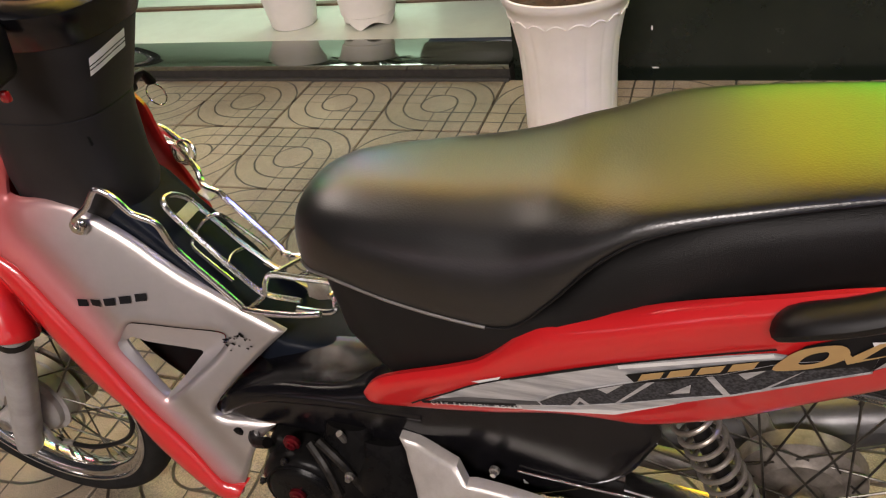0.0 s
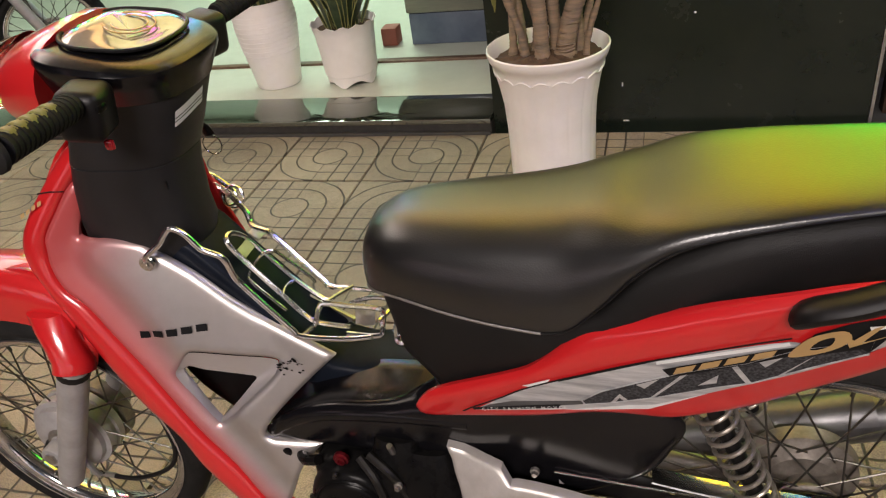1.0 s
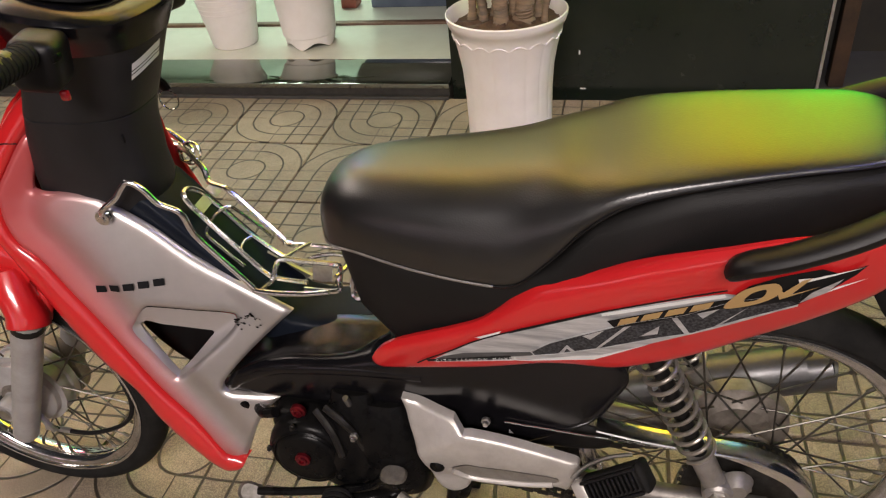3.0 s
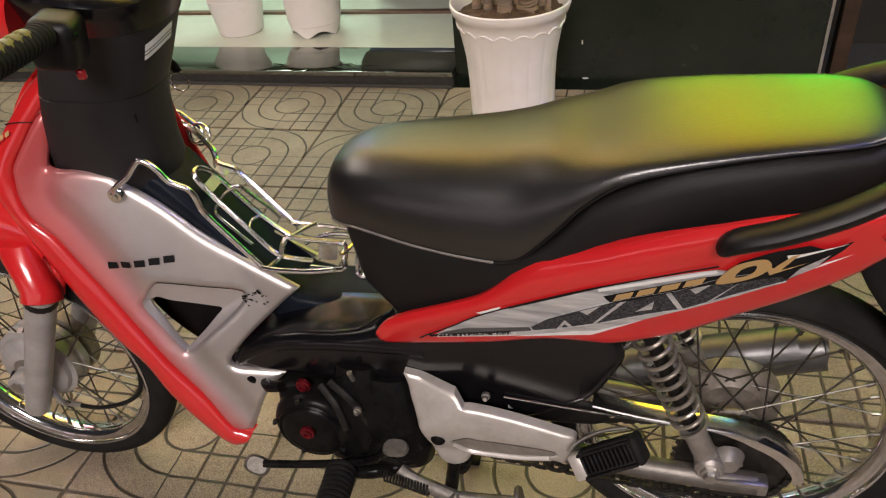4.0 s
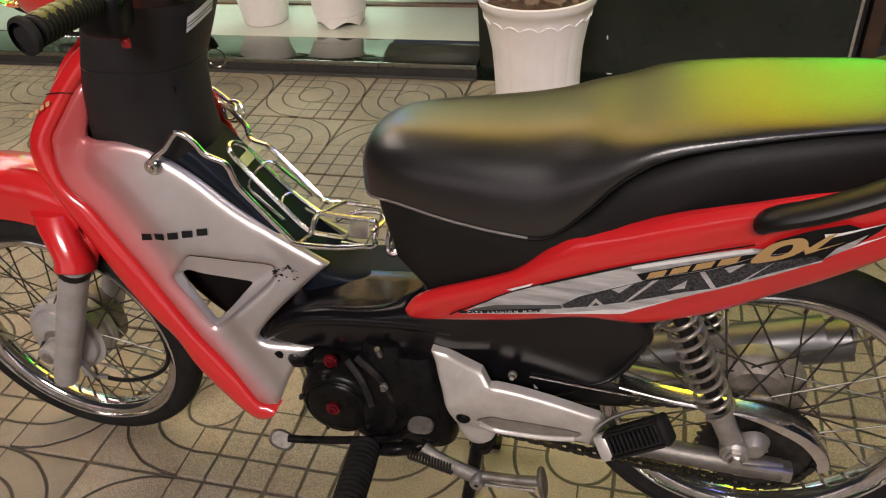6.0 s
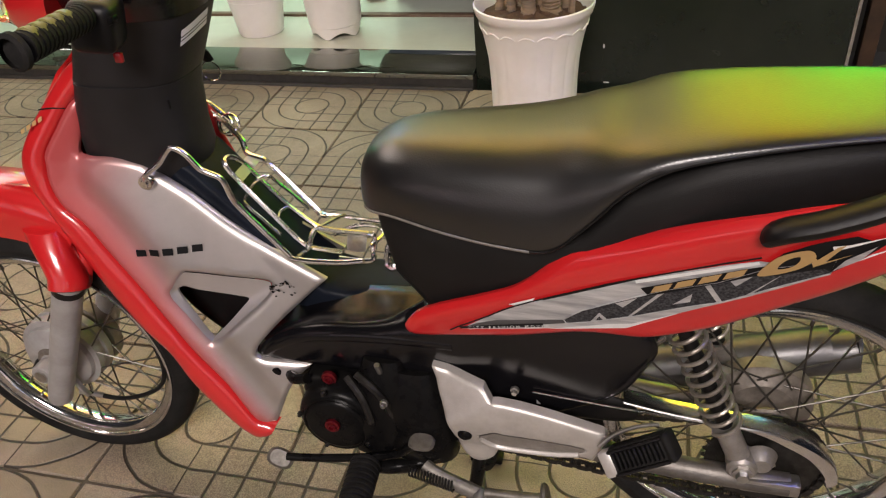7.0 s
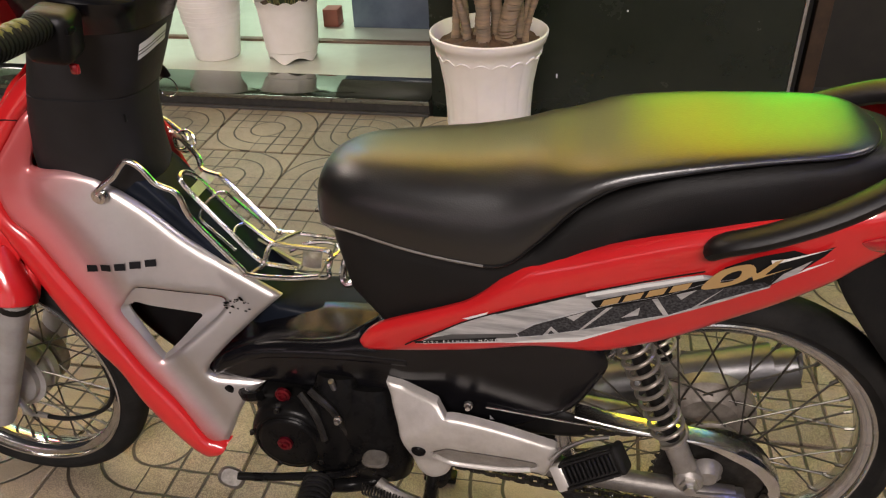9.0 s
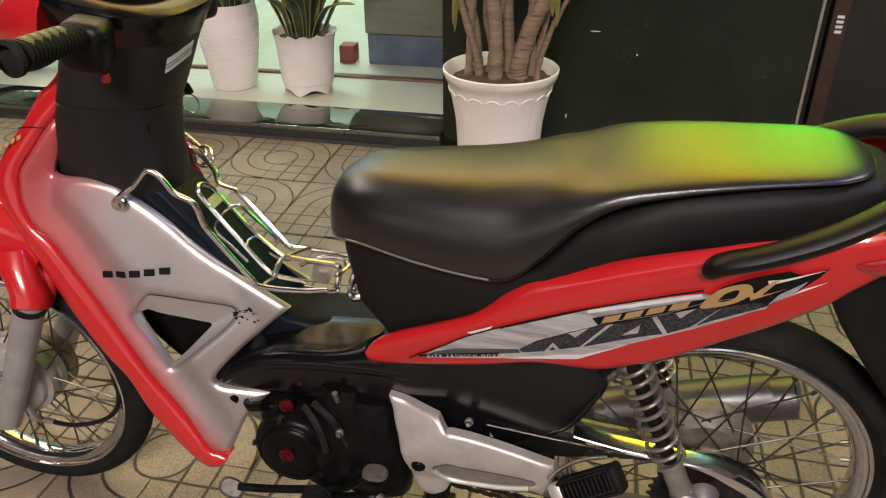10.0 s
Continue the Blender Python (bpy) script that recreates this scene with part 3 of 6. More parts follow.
def build_leg_shield():
    out = flat2([(0.146, 0.70), (0.149, 0.72), (0.173, 0.754), (0.199, 0.789), (0.218, 0.80), (0.212, 0.76), (0.198, 0.722), (0.205, 0.709), (0.255, 0.707), (0.296, 0.697), (0.313, 0.685), (0.37, 0.644), (0.427, 0.593), (0.486, 0.551), (0.575, 0.496), (0.575, 0.496), (0.535, 0.462), (0.482, 0.415), (0.45, 0.378), (0.458, 0.362), (0.496, 0.356), (0.544, 0.349), (0.544, 0.349), (0.515, 0.323), (0.496, 0.294), (0.478, 0.254), (0.468, 0.233), (0.468, 0.233), (0.436, 0.243), (0.392, 0.312), (0.344, 0.372), (0.305, 0.431), (0.265, 0.494), (0.225, 0.552), (0.19, 0.604), (0.16, 0.633), (0.146, 0.669)])
    win_o = flat2([(0.312, 0.473), (0.318, 0.49), (0.34, 0.516), (0.359, 0.518), (0.42, 0.508), (0.475, 0.498), (0.484, 0.487), (0.472, 0.467), (0.425, 0.428), (0.379, 0.391), (0.366, 0.395), (0.34, 0.432)])
    win_i = flat2([(0.327, 0.482), (0.333, 0.49), (0.342, 0.493), (0.365, 0.49), (0.397, 0.484), (0.43, 0.477), (0.449, 0.471), (0.437, 0.456), (0.407, 0.425), (0.382, 0.401), (0.374, 0.401), (0.35, 0.44)])
    win_i = [(x - 0.006, z - 0.006) for x, z in win_i]

    rim_line = [(0.196, 0.786), (0.17, 0.752), (0.146, 0.715), (0.144, 0.67), (0.158, 0.631), (0.187, 0.602), (0.222, 0.55), (0.262, 0.492), (0.302, 0.429), (0.34, 0.37), (0.389, 0.31), (0.433, 0.241)]

    def off_edge(x, z):
        best = 1.0
        for (ax, az), (bx, bz) in zip(rim_line, rim_line[1:]):
            t = max(0.0, min(1.0, ((x - ax) * (bx - ax) + (z - az) * (bz - az)) / ((bx - ax) ** 2 + (bz - az) ** 2)))
            best = min(best, math.hypot(ax + t * (bx - ax) - x, az + t * (bz - az) - z))
        return best

    def dep(x, z):
        # crowned across the panel, hollowed beside the red edge
        u = (x * 0.83 + z * 0.56 - 0.52) / 0.15
        d = min(1.0, off_edge(x, z) / 0.085)
        return plane_s(x, z) - 0.010 * (1 - min(u * u, 1.4)) + 0.009 * math.sin(math.pi * d) ** 2

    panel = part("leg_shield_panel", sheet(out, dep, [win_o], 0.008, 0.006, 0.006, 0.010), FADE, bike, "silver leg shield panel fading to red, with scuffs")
    rings = [[(x, dep(x, z) + 0.004, z) for x, z in win_o], [(x, dep(x, z) + 0.007, z) for x, z in [tuple(0.75 * a + 0.25 * b for a, b in zip(o, i)) for o, i in zip(win_o, win_i)]],
             [(x, dep(x, z) + 0.012, z) for x, z in win_i], [(x, dep(x, z) + 0.016, z) for x, z in win_i]]
    part("window_rim", loft(rings, True, False), SILVER, panel)
    part("panel_bolt", lathe([(0, -0.006), (0.008, -0.005), (0.011, 0), (0.011, 0.006)], 16, "y", (0.482, plane_s(0.482, 0.338) - 0.003, 0.338)), ENGINE, panel)
    part("inner_shield", sheet(flat2([(0.25, 0.56), (0.33, 0.55), (0.41, 0.535), (0.43, 0.5), (0.42, 0.42), (0.38, 0.34), (0.35, 0.34), (0.28, 0.42)]), lambda x, z: 0.015, (), 0.03, 0.01), BLACK, panel)
    # scuffs on the paint
    rng = random.Random(3)
    bm = bmesh.new()
    for k in range(26):
        x, z = 0.5 + rng.gauss(0, 0.014), 0.487 + rng.gauss(0, 0.006)
        s = rng.uniform(0.0012, 0.004)
        y = dep(x, z) - 0.0022
        vs = [bm.verts.new((x + s * math.cos(a) * rng.uniform(0.5, 1.3), y, z + s * math.sin(a) * rng.uniform(0.4, 1.0))) for a in (0, 1.1, 2.2, 3.1, 4.2, 5.3)]
        bm.faces.new(vs)
    part("scuff", bm, ENGINE, panel, "dark scraped spots")
    # maker's mark as plain bars
    for k in range(5):
        x0, z0 = 0.2675 + 0.0244 * k, 0.5465 + 0.0024 * k
        bm = bmesh.new()
        for a, b, c, d in ((0.001, 0.0185, 0.0, 0.0115),):
            vs = [(x0 + a, z0 + c), (x0 + b, z0 + c + 0.0005), (x0 + b, z0 + d + 0.0005), (x0 + a, z0 + d)]
            bm.faces.new([bm.verts.new((x, dep(x, z) - 0.0022, z)) for x, z in vs])
        part("emblem_bar", bm, INK, panel)
    mirrored(panel, 0.055)
    part("far_shield", sheet(flat2([(0.28, 0.79), (0.309, 0.762), (0.316, 0.741), (0.319, 0.712), (0.331, 0.666), (0.35, 0.614), (0.36, 0.56), (0.3, 0.56), (0.25, 0.66), (0.255, 0.75)]), lambda x, z: 0.185, (), 0.02, 0.006), RED, bike, "glossy red far side of the leg shield")
    # red edge of the shield
    inner = curve([(0.285, 0, 0.9), (0.25, 0, 0.852), (0.228, 0, 0.819), (0.198, 0, 0.787), (0.172, 0, 0.752), (0.146, 0, 0.714), (0.144, 0, 0.669), (0.159, 0, 0.631), (0.188, 0, 0.602), (0.223, 0, 0.55), (0.263, 0, 0.492), (0.303, 0, 0.429), (0.341, 0, 0.37), (0.39, 0, 0.31), (0.434, 0, 0.243), (0.45, 0, 0.234), (0.462, 0, 0.23), (0.469, 0, 0.229)], 5)
    outer = curve([(0.27, 0, 0.912), (0.233, 0, 0.866), (0.195, 0, 0.835), (0.151, 0, 0.785), (0.124, 0, 0.752), (0.102, 0, 0.712), (0.102, 0, 0.674), (0.119, 0, 0.636), (0.14, 0, 0.597), (0.173, 0, 0.538), (0.211, 0, 0.473), (0.252, 0, 0.413), (0.294, 0, 0.364), (0.327, 0, 0.306), (0.384, 0, 0.237), (0.42, 0, 0.204), (0.44, 0, 0.2), (0.456, 0, 0.207), (0.465, 0, 0.224)], 5)
    rows = []
    for a, b in zip(inner, outer):
        ya, yb = plane_s(a.x, a.z) + 0.004, plane_s(b.x, b.z)

        def at(u, lift):
            return (a.x + (b.x - a.x) * u, ya + (yb - ya) * u - lift, a.z + (b.z - a.z) * u)

        rows.append([(a.x + 0.004, ya + 0.012, a.z + 0.004), at(0, 0), at(0.06, 0.006), at(0.16, 0.0095), at(0.3, 0.0105), at(0.5, 0.009), at(0.75, 0.0045), at(0.94, -0.001), at(1.0, -0.005), (b.x + 0.002, yb + 0.014, b.z), (b.x - 0.012, yb + 0.04, b.z - 0.004), (b.x - 0.03, 0.05 if b.z > 0.5 else yb + 0.08, b.z - 0.01)])
    edge = part("shield_edge", loft(rows, False, False), RED, bike, "glossy red outer edge of the leg shield", 75)
    part("fairing_seam", tube([at3(0.196, 0.786), at3(0.176, 0.789, 0.0085), at3(0.152, 0.785, 0.003)], 0.0011, 6, 4), INK, edge)
    for k in range(4):
        x, z = 0.122 + 0.0105 * k, 0.752 + 0.0055 * k
        bm = bmesh.new()
        bm.faces.new([bm.verts.new(at3(px, pz, 0.0115)) for px, pz in ((x, z), (x + 0.007, z + 0.0035), (x + 0.008, z + 0.0105), (x + 0.001, z + 0.007))])
        part("badge_bar", bm, GOLD, edge)
    mirrored(edge, 0.055)


def at3(x, z, lift=0.004):
    return (x, plane_s(x, z) - lift, z)


build_leg_shield()


def build_neck_and_tunnel():
    rings = [oval(0.27, 0.075, 0.6, 0.085, 0.05), oval(0.275, 0.07, 0.66, 0.098, 0.056), oval(0.283, 0.064, 0.70, 0.104, 0.062, power=3.4), oval(0.286, 0.06, 0.74, 0.1, 0.064, power=3.4), oval(0.297, 0.06, 0.8, 0.094, 0.068, power=3.2), oval(0.305, 0.06, 0.828, 0.093, 0.071, power=3.0), oval(0.306, 0.06, 0.829, 0.0915, 0.0695, power=3.0), oval(0.306, 0.06, 0.831, 0.0915, 0.0695, power=3.0), oval(0.307, 0.06, 0.832, 0.094, 0.072, power=3.0), oval(0.324, 0.06, 0.87, 0.096, 0.076, power=2.8), oval(0.345, 0.062, 0.925, 0.098, 0.082, power=2.8), oval(0.354, 0.063, 0.955, 0.1, 0.094, power=2.8)]
    neck = part("neck_cover", loft(rings), NECK, bike, "matt black plastic steering neck cover")
    part("ignition_lock", tube([(0.325, 0.12, 0.8), (0.336, 0.16, 0.806)], 0.012, 14, 0), BLACK, neck)
    key = part("ignition_key", tube([(0.336, 0.16, 0.806), (0.345, 0.176, 0.815), (0.35, 0.184, 0.796)], 0.0115, 10, 3, flat=0.5), BLACK, bike, "black key in the ignition lock with a wire ring")
    ring = [(0.347 + 0.017 * math.cos(a), 0.188, 0.775 + 0.017 * math.sin(a)) for a in (2 * math.pi * k / 16 for k in range(16))]
    part("key_ring", tube(ring, 0.0012, 6, 2, True), CHROME, key)
    # warning label with unreadable print
    def on_neck(a, z, lift=0.0015):
        return oval(0.324 + (z - 0.87) * 0.38, 0.06, z, 0.097 + lift, 0.077 + lift, 720, 2.8)[round(a * 2) % 720]

    for z0, z1, m in ((0.884, 0.907, WHITE), (0.891, 0.8925, INK), (0.896, 0.8975, INK)):
        lift = 0.0015 if m is WHITE else 0.0022
        part("label" if m is WHITE else "label_line", loft([[on_neck(a, z0 + 0.014 * (a + 28) / 34, lift), on_neck(a, z1 + 0.014 * (a + 28) / 34, lift)] for a in range(-28, 7, 3)], False, False), m, neck, "white paper warning label" if m is WHITE else "")
    part("neck_screw", lathe([(0, -0.002), (0.004, -0.001), (0.005, 0.003)], 10, "y", (0.396, 0.012, 0.872)), STEEL, neck)
    part("neck_slot", box(0.376, 0.379, 0.008, 0.012, 0.79, 0.804, 0.001), INK, neck)
    path = [(0.33, 0.715, 0.052, 0.062), (0.37, 0.688, 0.052, 0.06), (0.42, 0.635, 0.05, 0.056), (0.48, 0.57, 0.05, 0.052), (0.53, 0.508, 0.052, 0.046), (0.565, 0.476, 0.052, 0.048), (0.6, 0.466, 0.05, 0.052), (0.66, 0.468, 0.05, 0.056), (0.74, 0.478, 0.048, 0.056), (0.84, 0.49, 0.045, 0.05)]
    rings = [section(x, yc + 0.014, z, z - 0.022, hw + 0.006, 28, 4.0, 4.5) for x, z, hw, yc in path]
    part("tunnel_cover", loft(rings), TUNNEL, bike, "glossy black plastic centre tunnel")


build_neck_and_tunnel()


def build_handlebar():
    rings = []
    for x, zb, zt, hw in ((0.14, 0.93, 0.97, 0.03), (0.16, 0.905, 1.0, 0.07), (0.2, 0.893, 1.015, 0.098), (0.25, 0.893, 1.03, 0.112), (0.268, 0.897, 1.028, 0.113)):
        rings.append([(x + 0.25 * (p[2] - 0.93), p[1], p[2]) for p in section(x, 0.065, zt, (zt + zb) / 2, hw, 28, 2.4, 1.0)])
    cover = part("headlight_cowl", loft(rings), RED, bike, "glossy red headlight cowl")
    rings = []
    for z, xc, rx, ry in ((0.93, 0.347, 0.099, 0.084), (0.955, 0.352, 0.102, 0.1), (0.975, 0.354, 0.105, 0.113), (0.986, 0.354, 0.105, 0.117), (0.994, 0.352, 0.1, 0.114), (0.999, 0.349, 0.09, 0.105), (1.002, 0.345, 0.07, 0.085), (1.003, 0.34, 0.02, 0.03)):
        rings.append([(p[0], p[1], z + max(0.0, z - 0.94) * 2.2 * (xc - p[0]) / 0.1 * 0.14) for p in oval(xc, 0.062, z, rx, ry, 36, 2.9)])
    rear = part("handlebar_cover", loft(rings), GLOSS, bike, "black plastic rear handlebar cover")
    ring = [(0.353 + 0.066 * math.copysign(abs(math.cos(a)) ** 0.75, math.cos(a)), 0.068 + 0.082 * math.copysign(abs(math.sin(a)) ** 0.7, math.sin(a)), 1.006 - 0.22 * 0.06 * math.cos(a)) for a in (2 * math.pi * k / 32 for k in range(32))]
    low = [(0.353 + (x - 0.353) * 0.96, 0.068 + (y - 0.068) * 0.96, z - 0.01) for x, y, z in ring]
    dash = part("dash_lens", loft([ring, [(0.353 + (x - 0.353) * 0.8, 0.068 + (y - 0.068) * 0.85, z + 0.004) for x, y, z in ring], [(0.353 + (x - 0.353) * 0.3, 0.068 + (y - 0.068) * 0.3, z + 0.006) for x, y, z in ring]]), DASH, rear, "clear curved dash lens")
    part("dash_bezel", tube([(0.353 + (x - 0.353) * 1.05, 0.068 + (y - 0.068) * 1.04, z + 0.001) for x, y, z in ring], 0.003, 8, 0, True), BLACK, rear)
    for rr in (0.04, 0.028):
        part("dial_ring", tube([(0.358 + rr * 0.75 * math.cos(a), 0.075 + rr * math.sin(a), 1.0125 - 0.3 * rr * 0.75 * math.cos(a)) for a in (2 * math.pi * k / 24 for k in range(24))], 0.0012, 6, 1, True), GOLD, dash)
    part("dash_face", loft([low, [(x, y, z - 0.004) for x, y, z in low]]), DIAL, rear, "printed speedometer face")
    lens_rings = []
    for x, k in ((0.145, 1.0), (0.125, 0.92), (0.112, 0.7), (0.106, 0.35)):
        lens_rings.append([(x + 0.35 * (0.06 * k * math.sin(a)), 0.065 + 0.075 * k * math.cos(a), 0.955 + 0.05 * k * math.sin(a)) for a in (2 * math.pi * j / 28 for j in range(28))])
    part("headlight_lens", loft(lens_rings), LENS, cover, "clear domed headlight lens")
    bm = lathe([(0.0, 0.0), (0.03, 0.006), (0.052, 0.03), (0.055, 0.036)], 24, "x", (0.15, 0.065, 0.955))
    part("reflector", bm, CHROME, cover)
    for sgn in (-1, 1):
        yb = 0.065 + sgn * 0.1
        ye = 0.065 + sgn * 0.335
        bar = part("handlebar", tube([(0.36, yb, 0.955), (0.38, 0.065 + sgn * 0.16, 0.965), (0.40, 0.065 + sgn * 0.22, 0.973)], 0.011, 10, 4), BLACK, bike)
        a, b = Vector((0.385, 0.065 + sgn * 0.18, 0.969)), Vector((0.425, ye, 0.988))
        g = part("grip", ribbed(a, b, 0.0163, 0.0178, 15), RUBBER, bar, "ribbed black rubber grip with yellow inlay")
        pad = ribbed(a + Vector((0.002, 0, 0.0085)) + (b - a) * 0.25, a + Vector((0.002, 0, 0.0085)) + (b - a) * 0.92, 0.0092, 0.0115, 5, 10)
        part("inlay", pad, surf("yellow_rubber", (0.17, 0.155, 0.035), (0.1, 0.09, 0.02), 60, 0.5), g)
        end = lathe([(0.006, 0.0), (0.016, 0.0), (0.021, 0.003), (0.021, 0.009), (0.016, 0.012)], 20, "y")
        part("grip_end", turned(end, Matrix.Translation(b) @ Matrix.Rotation(0.17 * sgn, 4, "Z") @ Matrix.Scale(sgn, 4, (0, 1, 0))), RUBBER, g)
        lever = tube([(0.375, 0.065 + sgn * 0.14, 0.968), (0.36, 0.065 + sgn * 0.2, 0.955), (0.37, 0.065 + sgn * 0.28, 0.955), (0.385, 0.065 + sgn * 0.33, 0.957)], (0.008, 0.005), 8, 4, flat=0.7)
        if sgn > 0:
            part("brake_lever", lever, BLACK, bar)
        sw = box(-0.03, 0.028, -0.034, 0.03, -0.04, 0.026, 0.014, seg=4)
        house = part("switch_housing", turned(sw, pose(0.378, 0.065 + sgn * 0.145, 0.958, 0, 10, -15 * sgn)), BLACK, bar)
        if sgn > 0:
            continue
        part("switch_button", box(0.388, 0.4, 0.052 + sgn * 0.142, 0.06 + sgn * 0.142, 0.9, 0.914, 0.003), REDLENS, house, "small red switch button")
        part("switch_slider", box(0.402, 0.413, 0.056 + sgn * 0.16, 0.074 + sgn * 0.16, 0.955, 0.965, 0.003), ENGINE, house)


build_handlebar()


def build_rack():
    rack = part("front_rack", tube([(0.311, plane_s(0.311, 0.673) - 0.012, 0.673), (0.322, -0.022, 0.692), (0.349, -0.018, 0.712), (0.366, -0.016, 0.731), (0.378, -0.015, 0.739), (0.395, -0.013, 0.728), (0.41, -0.011, 0.704), (0.42, -0.009, 0.696), (0.436, -0.007, 0.688), (0.443, -0.005, 0.676), (0.448, -0.004, 0.651), (0.458, -0.002, 0.629), (0.516, 0.0, 0.55), (0.53, -0.002, 0.538), (0.6, -0.005, 0.54), (0.65, -0.005, 0.548)], 0.0048, 10, 6), CHROME, bike, "bent chrome wire luggage rack over the tunnel")
    wire = lambda pts, r=0.0048, n=5, nm="rack_wire": part(nm, tube(pts, r, 8, n), CHROME, rack)
    wire([(0.305, 0.202, 0.683), (0.33, 0.198, 0.684), (0.347, 0.191, 0.679), (0.366, 0.181, 0.667), (0.382, 0.172, 0.656), (0.39, 0.163, 0.641), (0.403, 0.153, 0.637), (0.428, 0.144, 0.636), (0.446, 0.135, 0.632), (0.52, 0.125, 0.555), (0.53, 0.118, 0.548), (0.545, 0.114, 0.548)], 0.0052, 6, "rack_bar")
    wire([(0.545, 0.114, 0.548), (0.58, 0.108, 0.553), (0.659, 0.1, 0.553), (0.69, 0.09, 0.553), (0.7, 0.06, 0.556)], 0.0042)
    # long closed loop over the tunnel
    wire([(0.60, 0.03, 0.535), (0.55, 0.03, 0.54), (0.528, 0.03, 0.553), (0.489, 0.031, 0.601), (0.454, 0.033, 0.643), (0.432, 0.034, 0.672), (0.425, 0.036, 0.684), (0.421, 0.045, 0.688), (0.422, 0.058, 0.686), (0.425, 0.072, 0.675), (0.43, 0.082, 0.66), (0.457, 0.085, 0.624), (0.493, 0.085, 0.582), (0.535, 0.085, 0.546), (0.55, 0.088, 0.543)], 0.0046, 5, "rack_loop")
    wire([(0.497, 0.03, 0.562), (0.449, 0.036, 0.606), (0.438, 0.045, 0.614), (0.445, 0.06, 0.629), (0.458, 0.07, 0.64), (0.47, 0.08, 0.641), (0.478, 0.09, 0.625), (0.511, 0.1, 0.58), (0.519, 0.1, 0.566)], 0.0028, 5, "cross_wire")
    wire([(0.498, 0.033, 0.592), (0.493, 0.05, 0.592), (0.491, 0.068, 0.587), (0.493, 0.085, 0.58)], 0.0026, 5, "cross_wire")
    # square loops at the low end
    wire([(0.535, 0.0, 0.54), (0.546, 0.02, 0.545), (0.556, 0.026, 0.57), (0.566, 0.03, 0.58), (0.61, 0.031, 0.577), (0.648, 0.033, 0.574), (0.658, 0.035, 0.566), (0.655, 0.03, 0.545), (0.651, 0.02, 0.53), (0.6, 0.015, 0.534)], 0.0046, 4, "end_loop")
    wire([(0.573, 0.07, 0.541), (0.6, 0.07, 0.557), (0.63, 0.07, 0.565), (0.654, 0.07, 0.563), (0.665, 0.07, 0.548)], 0.0038, 5, "end_loop")
    wire([(0.563, 0.03, 0.578), (0.572, 0.075, 0.566), (0.58, 0.108, 0.556)], 0.0036, 4, "cross_wire")
    wire([(0.655, 0.02, 0.56), (0.664, 0.06, 0.556), (0.66, 0.1, 0.553)], 0.0036, 4, "cross_wire")
    wire([(0.711, 0.03, 0.589), (0.698, 0.028, 0.584), (0.686, 0.02, 0.56), (0.682, 0.015, 0.535), (0.69, 0.01, 0.528), (0.705, 0.01, 0.534)], 0.0062, 6, "seat_hook")
    part("catch_plate", loft([[(0.6, 0.05, 0.527), (0.605, 0.05, 0.556), (0.605, 0.052, 0.558), (0.6, 0.053, 0.527)], [(0.618, 0.046, 0.526), (0.622, 0.046, 0.557), (0.622, 0.048, 0.559), (0.618, 0.049, 0.526)], [(0.631, 0.052, 0.524), (0.638, 0.052, 0.555), (0.638, 0.054, 0.557), (0.631, 0.055, 0.524)]]), STEEL, rack)
    part("tie_plate", turned(box(-0.009, 0.009, -0.02, 0.02, -0.001, 0.001), pose(0.437, 0.058, 0.656, 0, 48, 0)), ALLOY, rack)
    part("tie_plate", turned(box(-0.01, 0.012, -0.012, 0.014, -0.0015, 0.0015, 0.001), pose(0.405, 0.148, 0.63, 0, 40, 0)), BRACKET, rack)
    bolt = lathe([(0.0, -0.009), (0.006, -0.009), (0.0068, -0.005), (0.0115, -0.0045), (0.0135, -0.001), (0.0135, 0.003), (0.01, 0.006), (0, 0.006)], 18, "y", (0.311, plane_s(0.311, 0.673) - 0.012, 0.673))
    part("rack_bolt", bolt, CHROME, rack)
    part("helmet_hook", tube([(0.3, 0.215, 0.703), (0.308, 0.215, 0.7), (0.318, 0.215, 0.692), (0.332, 0.214, 0.68)], 0.0078, 10, 2), CHROME, rack)
    for cx, r in ((0.352, 0.018), (0.343, 0.014)):
        ring = [(cx + r * math.cos(a), 0.195 + 0.006 * math.sin(a), 0.672 + r * math.sin(a)) for a in (2 * math.pi * k / 16 for k in range(16))]
        part("rack_ring", tube(ring, 0.0028, 8, 2, True), CHROME, rack)


build_rack()


